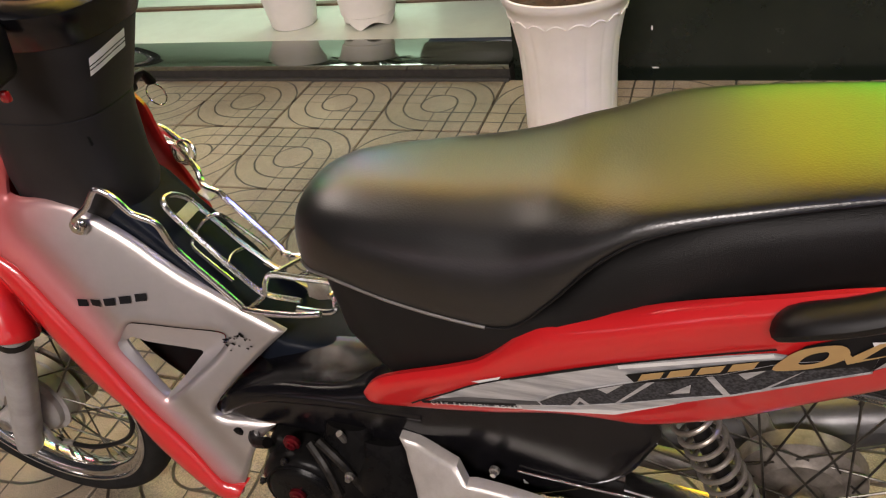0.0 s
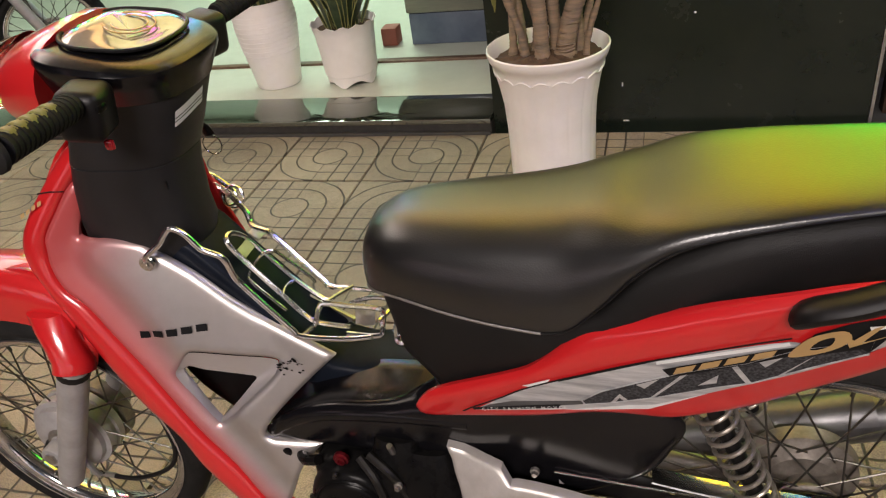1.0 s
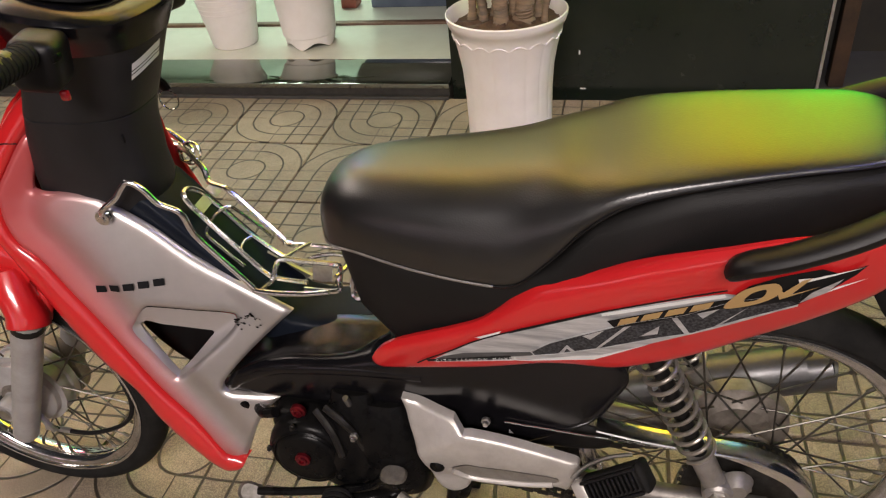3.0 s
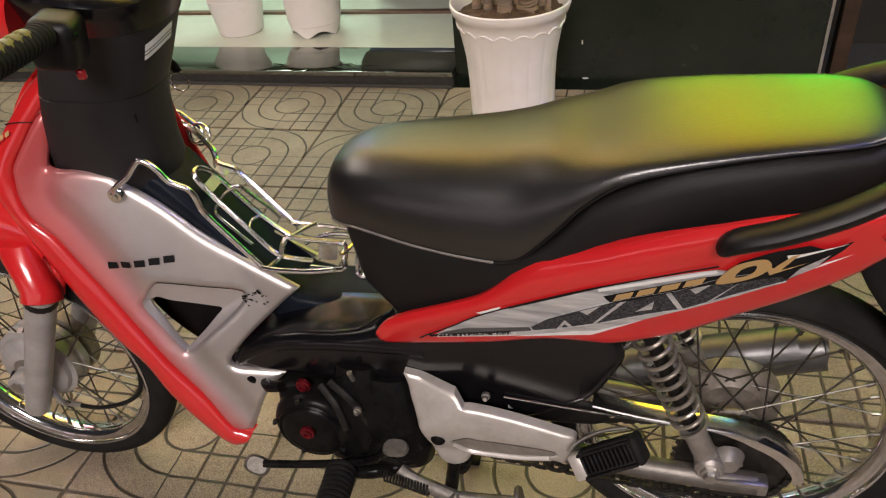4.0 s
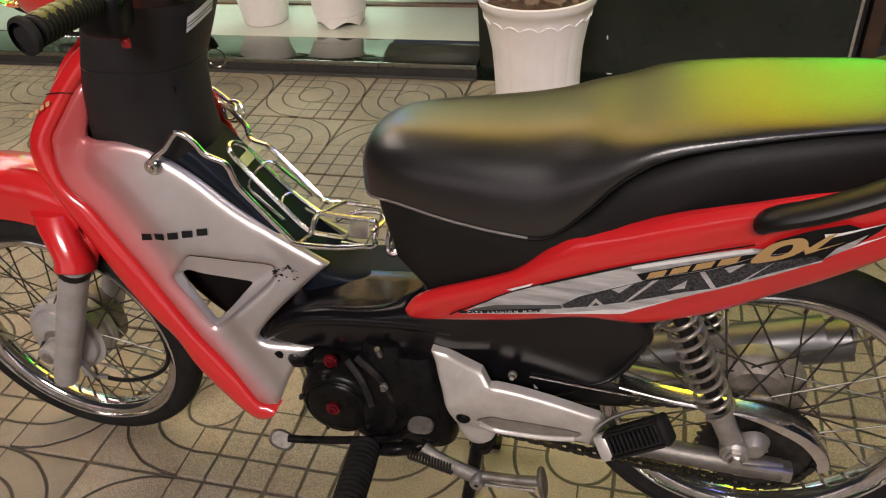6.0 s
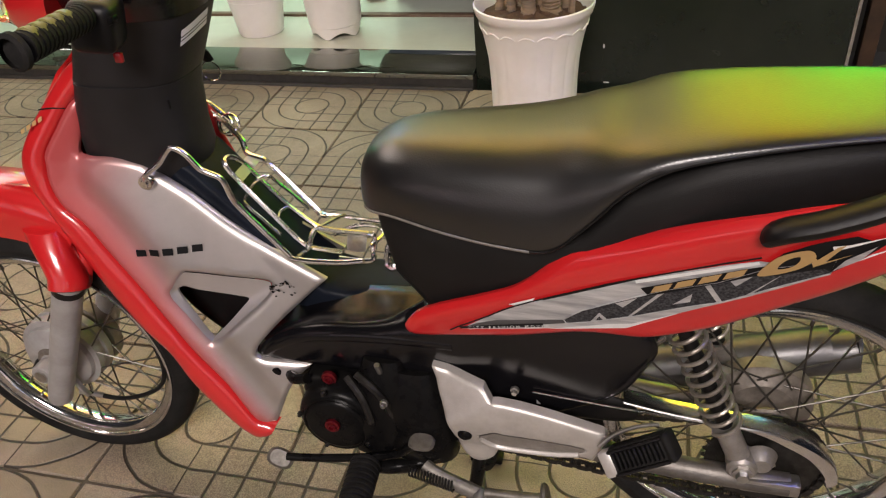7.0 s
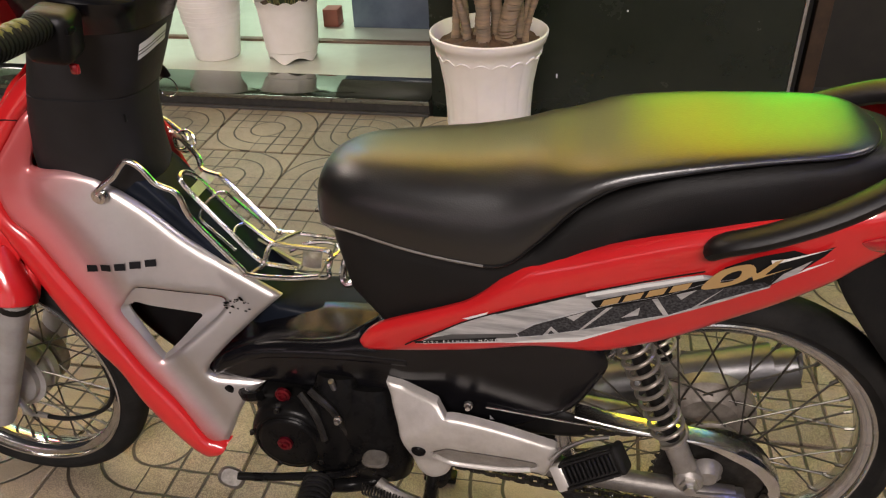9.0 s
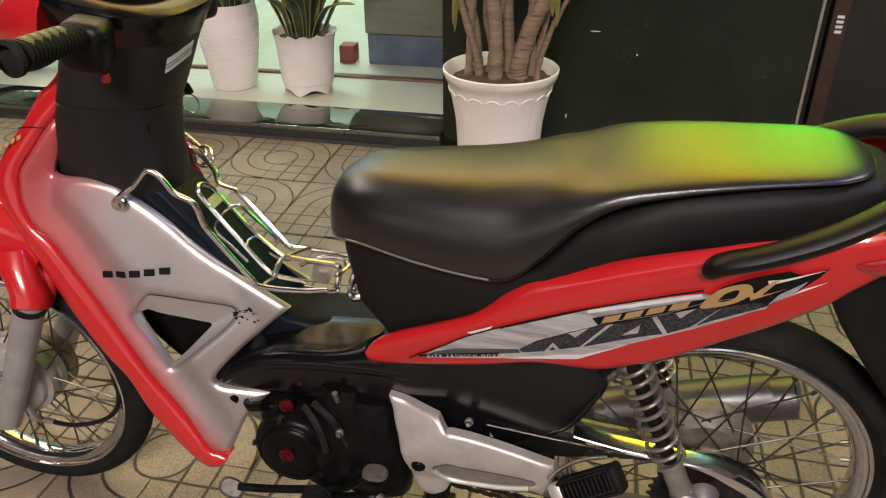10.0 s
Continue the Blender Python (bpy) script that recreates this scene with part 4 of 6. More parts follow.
def build_seat():
    yc = -0.008
    pad = [(0.68, 0.722, 0.702, 0.016), (0.686, 0.75, 0.696, 0.045), (0.703, 0.772, 0.692, 0.066), (0.745, 0.788, 0.697, 0.087), (0.82, 0.796, 0.689, 0.106), (0.9, 0.803, 0.684, 0.12), (0.955, 0.812, 0.689, 0.127), (1.0, 0.822, 0.73, 0.129), (1.04, 0.825, 0.775, 0.128), (1.09, 0.835, 0.808, 0.124), (1.17, 0.843, 0.826, 0.114), (1.25, 0.848, 0.836, 0.102), (1.32, 0.852, 0.842, 0.092), (1.35, 0.853, 0.844, 0.08), (1.368, 0.852, 0.845, 0.062), (1.38, 0.849, 0.845, 0.034), (1.384, 0.847, 0.845, 0.012)]
    rows = curve([(p[0], p[1], p[2]) for p in pad], 4)
    hws = curve([(p[3], 0, 0) for p in pad], 4)
    rings = [section(q.x, yc, q.y - 0.002, q.z, h.x + 0.003, 44, 2.9, 0.1) for q, h in zip(rows, hws)]
    seat = part("seat", loft(rings), VINYL, bike, "long black vinyl dual seat with perforated grain", 60)
    for sgn in (-1, 1):
        line = [(q.x, yc + sgn * (h.x + 0.0035), q.z) for q, h in zip(rows, hws)]
        front = [v for v in line if 0.69 < v[0] < 0.93]
        part("piping", tube(front, 0.0019, 6, 0), STEEL, seat, "thin pale piping")
        part("piping", tube([v for v in line if v[0] >= front[-1][0]], 0.0014, 6, 0), BLACK, seat, "thin black piping")
    base = [(0.7, 0.69, 0.64, 0.034), (0.722, 0.692, 0.56, 0.052), (0.78, 0.688, 0.5, 0.07), (0.86, 0.682, 0.52, 0.086), (0.93, 0.68, 0.58, 0.102), (1.0, 0.716, 0.61, 0.118), (1.05, 0.778, 0.66, 0.12), (1.15, 0.822, 0.69, 0.118), (1.25, 0.836, 0.73, 0.112), (1.34, 0.84, 0.77, 0.1), (1.38, 0.842, 0.785, 0.084), (1.405, 0.84, 0.795, 0.058), (1.416, 0.834, 0.8, 0.03)]
    rings = []
    for x, zt, zb, hw in base:
        ring = []
        for k in range(24):
            a = 2 * math.pi * k / 24
            c, s = math.cos(a), math.sin(a)
            ring.append((x, yc + hw * math.copysign(abs(c) ** 0.4, c), (zt + zb) / 2 + (zt - zb) / 2 * math.copysign(abs(s) ** 0.5, s)))
        rings.append(ring)
    part("seat_side", loft(rings), VINYL2, seat, "matt black vinyl seat side")


build_seat()


def build_body():
    out = flat2([(0.735, 0.487), (0.739, 0.505), (0.772, 0.538), (0.87, 0.587), (0.912, 0.612), (0.951, 0.652), (0.981, 0.685), (0.981, 0.685), (1.056, 0.712), (1.119, 0.74), (1.193, 0.768), (1.253, 0.79), (1.34, 0.812), (1.43, 0.832), (1.43, 0.832), (1.46, 0.81), (1.44, 0.79), (1.40, 0.77), (1.36, 0.735), (1.338, 0.71), (1.286, 0.664), (1.232, 0.624), (1.172, 0.579), (1.118, 0.55), (1.08, 0.535), (1.044, 0.532), (0.989, 0.529), (0.907, 0.506), (0.82, 0.489), (0.75, 0.477)])

    def dep(x, z):
        # a soft crease along the middle of the cowl
        zc = 0.49 + (x - 0.74) * 0.53
        u = (z - zc) / 0.085
        return plane_c(x, z) + (0.012 if u > 0 else 0.004) * min(u * u, 1.6) + 0.04 * max(0, min(u, 1.3) - 0.2) ** 2 - 0.006 + max(0, x - 1.3) ** 2 * 1.6

    cowl = part("tail_cowl", sheet(out, dep, (), 0.008, 0.006, 0.008, 0.014), RED, bike, "glossy red side cowl with silver and black graphics")

    def decal(name, pts, material, lift, n=3):
        ring = flat2(pts, n) if n else pts
        fine = []
        for (x0, z0), (x1, z1) in zip(ring, [*ring[1:], ring[0]]):
            k = max(1, int(math.hypot(x1 - x0, z1 - z0) / 0.008))
            fine += [(x0 + (x1 - x0) * i / k, z0 + (z1 - z0) * i / k) for i in range(k)]
        return part(name, sheet(fine, lambda x, z: dep(x, z) - lift, (), 0.009, 0.0, 0.0), material, cowl)

    def strip(x0, z0, x1, z1, w0, w1):
        d = Vector((x1 - x0, z1 - z0)).normalized()
        nx, nz = -d.y, d.x
        return [(x0 - nx * w0, z0 - nz * w0), (x1 - nx * w1, z1 - nz * w1), (x1 + nx * w1, z1 + nz * w1), (x0 + nx * w0, z0 + nz * w0)]

    decal("graphic_blade", [(0.825, 0.515), (0.825, 0.515), (0.867, 0.55), (0.91, 0.581), (0.988, 0.623), (1.066, 0.661), (1.192, 0.711), (1.206, 0.701), (1.267, 0.73), (1.297, 0.747), (1.297, 0.747), (1.267, 0.702), (1.19, 0.647), (1.12, 0.605), (1.054, 0.56), (1.054, 0.56), (1.028, 0.56), (0.941, 0.538)], DSILV, 0.0016)
    decal("graphic_shade", [(0.826, 0.517), (0.85, 0.533), (0.88, 0.546), (0.93, 0.556), (0.985, 0.567), (0.972, 0.556), (0.945, 0.549), (0.88, 0.531)], DGREY, 0.002, 0)
    decal("graphic_notch", [(0.898, 0.582), (0.935, 0.602), (0.93, 0.593), (0.91, 0.581)], WHITE, 0.002, 0)
    decal("graphic_outline", strip(0.945, 0.6, 1.066, 0.6625, 0.001, 0.0016), INK, 0.0022, 0)
    decal("graphic_underline", [(0.95, 0.54), (1.054, 0.56), (1.12, 0.605), (1.06, 0.571), (1.03, 0.565)], WHITE, 0.0022, 0)
    decal("graphic_strip", strip(0.824, 0.5185, 0.945, 0.5475, 0.0026, 0.0042), INK, 0.0024, 0)
    decal("graphic_hatch", [(0.972, 0.566), (0.977, 0.558), (1.008, 0.567), (1.064, 0.589), (1.126, 0.619), (1.165, 0.635), (1.221, 0.673), (1.267, 0.702), (1.268, 0.725), (1.2, 0.7), (1.154, 0.67), (1.095, 0.646), (1.033, 0.611), (0.996, 0.589)], HATCH, 0.0026, 0)
    for pts in ([(1.054, 0.586), (1.059, 0.588), (1.099, 0.646), (1.092, 0.644)], [(1.006, 0.565), (1.019, 0.589), (1.031, 0.575), (1.027, 0.571), (1.019, 0.581), (1.012, 0.566)], [(1.038, 0.611), (1.065, 0.627), (1.048, 0.605)],
                [(1.107, 0.621), (1.128, 0.645), (1.127, 0.629)], [(1.14, 0.662), (1.146, 0.665), (1.163, 0.636), (1.157, 0.634)], [(1.167, 0.674), (1.192, 0.689), (1.174, 0.666)], [(1.215, 0.688), (1.22, 0.694), (1.189, 0.649), (1.182, 0.645)]):
        decal("graphic_slash", pts, DSILV, 0.0034, 0)
    decal("graphic_topline", [(1.06, 0.658), (1.192, 0.711), (1.194, 0.706), (1.061, 0.6525)], WHITE, 0.003, 0)
    decal("graphic_name_back", [(1.067, 0.646), (1.077, 0.633), (1.116, 0.65), (1.181, 0.682), (1.195, 0.689), (1.199, 0.705), (1.176, 0.696)], INK, 0.0038, 0)
    decal("graphic_tip", [(1.19, 0.687), (1.199, 0.7), (1.214, 0.728), (1.238, 0.744), (1.251, 0.751), (1.279, 0.763), (1.297, 0.758), (1.319, 0.774), (1.311, 0.758), (1.29, 0.729), (1.267, 0.705), (1.259, 0.71), (1.208, 0.69)], INK, 0.0038, 0)
    # gold name as slanted bars
    for k in range(4):
        x, z = 1.079 + 0.0262 * k, 0.6395 + 0.0124 * k
        decal("graphic_bar", [(x, z), (x + 0.0205, z + 0.0098), (x + 0.0245, z + 0.0222), (x + 0.004, z + 0.0128)], GOLD, 0.0048, 0)
    ring_o = flat2([(1.193, 0.69), (1.204, 0.715), (1.217, 0.728), (1.239, 0.737), (1.247, 0.726), (1.236, 0.709), (1.214, 0.695)])
    ring_i = flat2([(1.212, 0.704), (1.218, 0.718), (1.231, 0.726), (1.231, 0.716), (1.223, 0.707)])
    part("graphic_loop", sheet(ring_o, lambda x, z: dep(x, z) - 0.005, [ring_i], 0.014, 0.0, 0.0), GOLD, cowl)
    decal("graphic_tail", [(1.238, 0.735), (1.249, 0.724), (1.264, 0.745), (1.272, 0.75), (1.257, 0.722), (1.283, 0.738), (1.247, 0.712)], GOLD, 0.0052, 0)
    decal("graphic_white_tip", [(1.259, 0.746), (1.274, 0.75), (1.316, 0.771), (1.285, 0.752), (1.262, 0.739)], WHITE, 0.005, 0)
    decal("graphic_silver_tip", [(1.267, 0.708), (1.276, 0.727), (1.301, 0.752), (1.29, 0.729)], DSILV, 0.005, 0)
    decal("graphic_sliver", [(1.288, 0.724), (1.299, 0.737), (1.324, 0.753)], WHITE, 0.0022, 0)
    hatch_line = [(0.972, 0.566), (0.977, 0.558), (1.008, 0.567), (1.064, 0.589), (1.126, 0.619), (1.165, 0.635), (1.221, 0.673), (1.267, 0.702), (1.268, 0.725), (1.2, 0.7), (1.154, 0.67), (1.095, 0.646), (1.033, 0.611), (0.996, 0.589)]
    part("graphic_edge", tube([(x, dep(x, z) - 0.003, z) for x, z in hatch_line], 0.0011, 4, 0, True), DSILV, cowl)
    top_line = flat2([(0.827, 0.517), (0.867, 0.5515), (0.91, 0.5825), (0.988, 0.6245), (1.066, 0.6625), (1.192, 0.7125)])[:-4]
    for (x0, z0), (x1, z1) in zip(top_line, top_line[1:]):
        if x1 > x0:
            decal("graphic_outline", strip(x0, z0, x1, z1, 0.0013, 0.0013), INK, 0.0024, 0)
    mirrored(cowl, -0.01)
    slogan = bpy.data.curves.new("slogan", "FONT")
    slogan.body, slogan.size, slogan.space_character = "CITY FASHION MOVER", 0.0074, 1.7
    slogan.materials.append(WHITE)
    words = new("slogan", slogan)
    words.parent = cowl
    words.matrix_basis = Matrix.Translation((0.838, dep(0.838, 0.522) - 0.004, 0.5192)) @ Matrix.Rotation(radians(-5.6), 4, "Z") @ Matrix.Rotation(radians(-13.4), 4, "Y") @ Matrix.Rotation(radians(90), 4, "X")
    # dark plastic cover under the cowl
    cov = flat2([(0.50, 0.415), (0.533, 0.432), (0.58, 0.446), (0.644, 0.455), (0.70, 0.47), (0.744, 0.5), (0.78, 0.53), (0.86, 0.55), (0.987, 0.55), (1.06, 0.54), (1.1, 0.5), (1.085, 0.45), (1.05, 0.39), (0.97, 0.335), (0.9, 0.305), (0.85, 0.3), (0.806, 0.31), (0.748, 0.335), (0.65, 0.355), (0.55, 0.352), (0.496, 0.35), (0.446, 0.354), (0.44, 0.366), (0.47, 0.395)])

    def dep_b(x, z):
        # rounded over at the top, with a soft break along the cover's length
        zc = 0.43 + (x - 0.6) * 0.12
        q = max(0.0, min(0.95, (z - zc) / 0.035)) if x < 0.76 else 0.0
        return plane_b(x, z) - 0.004 + 0.03 * (1 - math.sqrt(1 - q * q)) + 0.003 * max(0, zc - 0.02 - z) / 0.07

    shelf = []
    for x, z in ((0.445, 0.366), (0.48, 0.4), (0.52, 0.424), (0.56, 0.438), (0.61, 0.447), (0.66, 0.454), (0.71, 0.459), (0.76, 0.462), (0.8, 0.464)):
        y = plane_b(x, z)
        shelf.append([(x, y + dy, z + dz) for dy, dz in ((0.0, -0.03), (-0.0055, -0.021), (-0.0055, -0.014), (-0.002, -0.006), (0.006, 0.0), (0.018, 0.0035), (0.035, 0.006), (0.055, 0.009), (0.075, 0.013), (0.095, 0.016), (0.1, 0.014), (0.104, -0.03))])
    part("cover_shelf", loft(shelf, False, False), GLOSS, bike, "satin black top of the side cover", 70)
    part("inner_guard", sheet(flat2([(0.72, 0.3), (0.72, 0.46), (0.9, 0.5), (1.09, 0.53), (1.1, 0.47), (1.06, 0.4), (1.03, 0.36), (0.95, 0.33), (0.85, 0.3)]), lambda x, z: -0.045, (), 0.03, 0.01), MATT, bike, "matt black inner guard")
    part("side_cover", sheet(cov, dep_b, (), 0.008, 0.006, 0.008, 0.014), GLOSS, bike, "satin black plastic side cover with light scratches")
    # hidden body so that nothing shows through
    part("frame_body", loft([section(x, yc, zt, zb, hw, 20, 3, 1.0) for x, yc, zt, zb, hw in ((0.5, 0.05, 0.41, 0.38, 0.04), (0.62, 0.02, 0.41, 0.38, 0.05), (0.74, 0.01, 0.43, 0.4, 0.055), (0.84, 0.0, 0.56, 0.46, 0.06), (1.0, -0.01, 0.64, 0.55, 0.07), (1.2, -0.01, 0.74, 0.68, 0.085), (1.4, -0.01, 0.82, 0.78, 0.07))]), BLACK, bike)
    # grab rail
    part("grab_rail", tube([(1.2, -0.168, 0.756), (1.21, -0.178, 0.768), (1.25, -0.182, 0.784), (1.31, -0.178, 0.811), (1.37, -0.16, 0.842), (1.43, -0.11, 0.865), (1.46, 0.0, 0.87), (1.43, 0.07, 0.858), (1.37, 0.11, 0.828), (1.25, 0.135, 0.768)], 0.021, 14, 6, flat=0.62), BLACK, bike, "thick black rubber-coated grab rail")
    # rear mudguard and lamp
    prof = [(0.312, -0.055), (0.33, -0.052), (0.338, -0.04), (0.342, 0.0), (0.338, 0.04), (0.33, 0.052), (0.312, 0.055), (0.325, 0.045), (0.336, 0.0), (0.325, -0.045)]
    fender = part("rear_fender", lathe([*prof, prof[0]], 40, "y", (RX, RY + 0.005, RZ), 84, 150), MATT, bike, "black plastic rear mudguard")
    flap = sheet(flat2([(1.37, 0.665), (1.4, 0.71), (1.50, 0.80), (1.57, 0.70), (1.60, 0.52), (1.57, 0.46), (1.49, 0.5), (1.415, 0.59)]), lambda x, z: -0.075, (), 0.03, 0.14, 0.006)
    part("fender_tail", flap, MATT, fender)
    lamp = sheet(flat2([(1.345, 0.777), (1.36, 0.785), (1.42, 0.80), (1.47, 0.83), (1.46, 0.80), (1.40, 0.768), (1.37, 0.764)]), lambda x, z: dep(x, z) - 0.006, (), 0.02, 0.01, 0.004)
    part("tail_lamp", lamp, REDLENS, bike, "red tail lamp lens")


build_body()


def build_engine():
    eng = part("engine", box(0.53, 0.78, -0.085, 0.07, 0.2, 0.345, 0.025, seg=3), ENGINE, bike, "black enamelled horizontal engine with cast covers")
    cy = tube([(0.6, 0.005, 0.325), (0.43, 0.01, 0.325)], 0.042, 18, 0)
    part("cylinder", cy, ENGINE, eng)
    for k in range(7):
        part("cooling_fin", box(0.445 + 0.02 * k, 0.449 + 0.02 * k, 0.0, 0.07, 0.27, 0.375, 0.006), ENGINE, eng)
    part("flywheel_cover", lathe([(0.0, -0.02), (0.046, -0.02), (0.052, -0.018), (0.055, -0.0135), (0.062, -0.012), (0.069, -0.005), (0.072, 0.006), (0.073, 0.04)], 48, "y", (0.598, -0.092, 0.277)), ENGINE, eng, "round black flywheel cover")
    part("cover_ring", lathe([(0.056, -0.0155), (0.0585, -0.0165), (0.061, -0.0135)], 36, "y", (0.598, -0.092, 0.277)), ENGINE, eng)
    for x, z in ((0.594, 0.282), (0.588, 0.357)):
        y = -0.115 if z < 0.3 else -0.08
        part("drain_cap", lathe([(0, -0.002), (0.004, -0.002), (0.005, -0.006), (0.0085, -0.006), (0.009, -0.003), (0.013, -0.002), (0.0135, 0.004)], 12, "y", (x, y, z)), RUST, eng, "red anodised cap")
    part("case_ribs", loft([oval(0.66, -0.07, 0.21, 0.05, 0.035, 20), oval(0.675, -0.075, 0.28, 0.055, 0.04, 20), oval(0.68, -0.065, 0.36, 0.045, 0.03, 20), oval(0.68, -0.05, 0.4, 0.035, 0.025, 20)]), ENGINE, eng)
    for pts in (((0.62, -0.08, 0.365), (0.65, -0.1, 0.34), (0.665, -0.112, 0.3)), ((0.64, -0.085, 0.38), (0.68, -0.1, 0.355), (0.7, -0.1, 0.31))):
        part("hose", tube(pts, 0.007, 8, 5), GREASE, eng)
    part("sprocket_cover", loft([oval(0.735, -0.06, 0.2, 0.06, 0.04, 20), oval(0.74, -0.072, 0.25, 0.062, 0.045, 20), oval(0.735, -0.07, 0.33, 0.055, 0.04, 20), oval(0.73, -0.05, 0.385, 0.04, 0.03, 20)]), ENGINE, eng)
    part("oil_pipe", tube([(0.5, -0.05, 0.33), (0.52, -0.075, 0.34), (0.55, -0.085, 0.355)], 0.009, 8, 4), ENGINE, eng)
    for k in range(5):
        a = radians(30 + 72 * k)
        part("cover_bolt", lathe([(0, -0.004), (0.003, -0.004), (0.0035, -0.001), (0.005, 0.0), (0.005, 0.004)], 8, "y", (0.6 + 0.066 * math.cos(a), -0.108, 0.284 + 0.066 * math.sin(a))), GREASE, eng)
    part("case_bolt", lathe([(0, -0.005), (0.004, -0.005), (0.005, 0.0), (0.007, 0.001), (0.007, 0.006)], 8, "y", (0.69, -0.112, 0.345)), STEEL, eng)
    part("case_bolt", lathe([(0, -0.005), (0.004, -0.005), (0.005, 0.0), (0.007, 0.001), (0.007, 0.006)], 8, "y", (0.9, -0.1, 0.397)), STEEL, eng)
    part("cable_nipple", rod((0.68, -0.08, 0.385), (0.678, -0.085, 0.405), 0.005, 8), STEEL, eng)

    # exhaust pipe and silencer on the far side
    ex = part("exhaust_pipe", tube([(0.44, 0.05, 0.28), (0.44, 0.08, 0.18), (0.55, 0.12, 0.14), (0.8, 0.14, 0.16), (1.05, 0.14, 0.225), (1.12, 0.14, 0.24)], 0.014, 12, 6), STEEL, bike)
    muf = tube([(1.06, 0.14, 0.232), (1.1, 0.14, 0.243)], (0.02, 0.036), 20, 0)
    tube([(1.1, 0.14, 0.243), (1.25, 0.14, 0.285), (1.41, 0.14, 0.333), (1.425, 0.14, 0.338)], (0.036, 0.038), 20, 3, bm=muf)
    part("silencer", muf, DULL, ex, "scratched steel silencer")
    part("heat_guard", loft([[(x + 0.046 * math.sin(0.28) * -s, 0.14 - 0.043 * c, z + 0.045 * s) for c, s in ((math.cos(a), math.sin(a)) for a in (0.4 + 0.25 * j for j in range(8)))] for x, z in ((1.12, 0.25), (1.2, 0.273), (1.3, 0.302), (1.39, 0.328))], False, False), DULL, ex)


build_engine()


def build_chassis():
    # cast footrest bracket
    out = flat2([(0.769, 0.417), (0.769, 0.417), (0.807, 0.41), (0.853, 0.405), (0.853, 0.405), (0.868, 0.387), (0.868, 0.387), (0.905, 0.383), (0.957, 0.373), (1.017, 0.358), (1.036, 0.352), (1.039, 0.34), (1.028, 0.305), (1.02, 0.279), (1.01, 0.289), (0.975, 0.287), (0.929, 0.277), (0.892, 0.275), (0.876, 0.273), (0.863, 0.247), (0.843, 0.234), (0.829, 0.237), (0.815, 0.254), (0.802, 0.299), (0.79, 0.351), (0.779, 0.381)], 3)
    slot = flat2([(0.845, 0.305), (0.858, 0.317), (0.872, 0.324), (0.89, 0.322), (0.93, 0.322), (1.003, 0.317), (1.001, 0.304), (0.957, 0.295), (0.902, 0.289), (0.868, 0.289)])

    def dep(x, z):
        # a flat facet turned up at the top corner, a rounded arm behind it
        mid = 0.345 - 0.1 * (x - 0.9)
        corner = max(0.0, (z - 0.332) - (x - 0.798) * 0.75)
        return -0.126 + 0.012 * min(((z - mid) / 0.06) ** 2, 1.5) * (1.0 if corner <= 0 else 0.3) + 0.42 * min(corner, 0.08)

    br = part("footrest_bracket", sheet(out, dep, [slot], 0.008, 0.014, 0.004, 0.006), BRACKET, bike, "silver cast footrest bracket, scuffed")
    # same casting, given the darker alloy to paint the shade inside the slot
    part("bracket_recess", loft([[(x, dep(x, z) + 0.001, z) for x, z in slot], [(0.925 + (x - 0.925) * 0.97, dep(x, z) + 0.007, 0.307 + (z - 0.306) * 0.86) for x, z in slot], [(0.93 + (x - 0.925) * 0.9, dep(x, z) + 0.012, 0.311 + (z - 0.306) * 0.5) for x, z in slot]]), ALLOY, br)
    part("bracket_ridge", tube([(0.848, dep(0.848, 0.304) - 0.001, 0.304), (0.87, dep(0.87, 0.286) - 0.002, 0.287), (0.902, dep(0.902, 0.286) - 0.002, 0.286), (0.957, dep(0.957, 0.292) - 0.002, 0.292), (1.0, dep(1.0, 0.302) - 0.001, 0.302)], 0.0045, 8, 4, flat=0.8), BRACKET, br)
    part("bracket_bolt", lathe([(0, -0.003), (0.008, -0.003), (0.0115, 0.0), (0.0125, 0.006)], 18, "y", (0.823, dep(0.823, 0.311) - 0.002, 0.311)), ENGINE, br)
    # folded passenger footrest
    pegm = pose(1.09, -0.15, 0.358, -30, -33, 0) @ Matrix.Diagonal((0.84, 0.95, 0.86, 1))
    peg = part("passenger_footrest", turned(box(-0.052, 0.052, -0.014, 0.014, -0.024, 0.024, 0.005), pegm), RUBBER, bike, "black ribbed rubber passenger footrest, folded")
    for k in range(11):
        part("rib", turned(box(-0.045 + 0.0082 * k, -0.0405 + 0.0082 * k, -0.0215, 0.0, -0.015, 0.016, 0.0012, seg=1), pegm), BLACK, peg)
    for z in (-0.0215, 0.0185):
        part("rib_border", turned(box(-0.052, 0.05, -0.021, 0.0, z - 0.003, z + 0.003, 0.002, seg=1), pegm), BLACK, peg)
    part("footrest_end", turned(box(0.046, 0.062, -0.021, 0.018, -0.026, 0.025, 0.008, seg=3), pegm), RUBBER, peg)
    part("footrest_clevis", turned(box(-0.074, -0.05, -0.012, 0.012, -0.026, 0.02, 0.004), pegm), BRACKET, peg)
    part("clevis_strap", tube([(1.03, -0.146, 0.352), (1.05, -0.14, 0.375), (1.08, -0.138, 0.396), (1.11, -0.136, 0.404)], 0.005, 8, 4, flat=0.6), STEEL, peg)
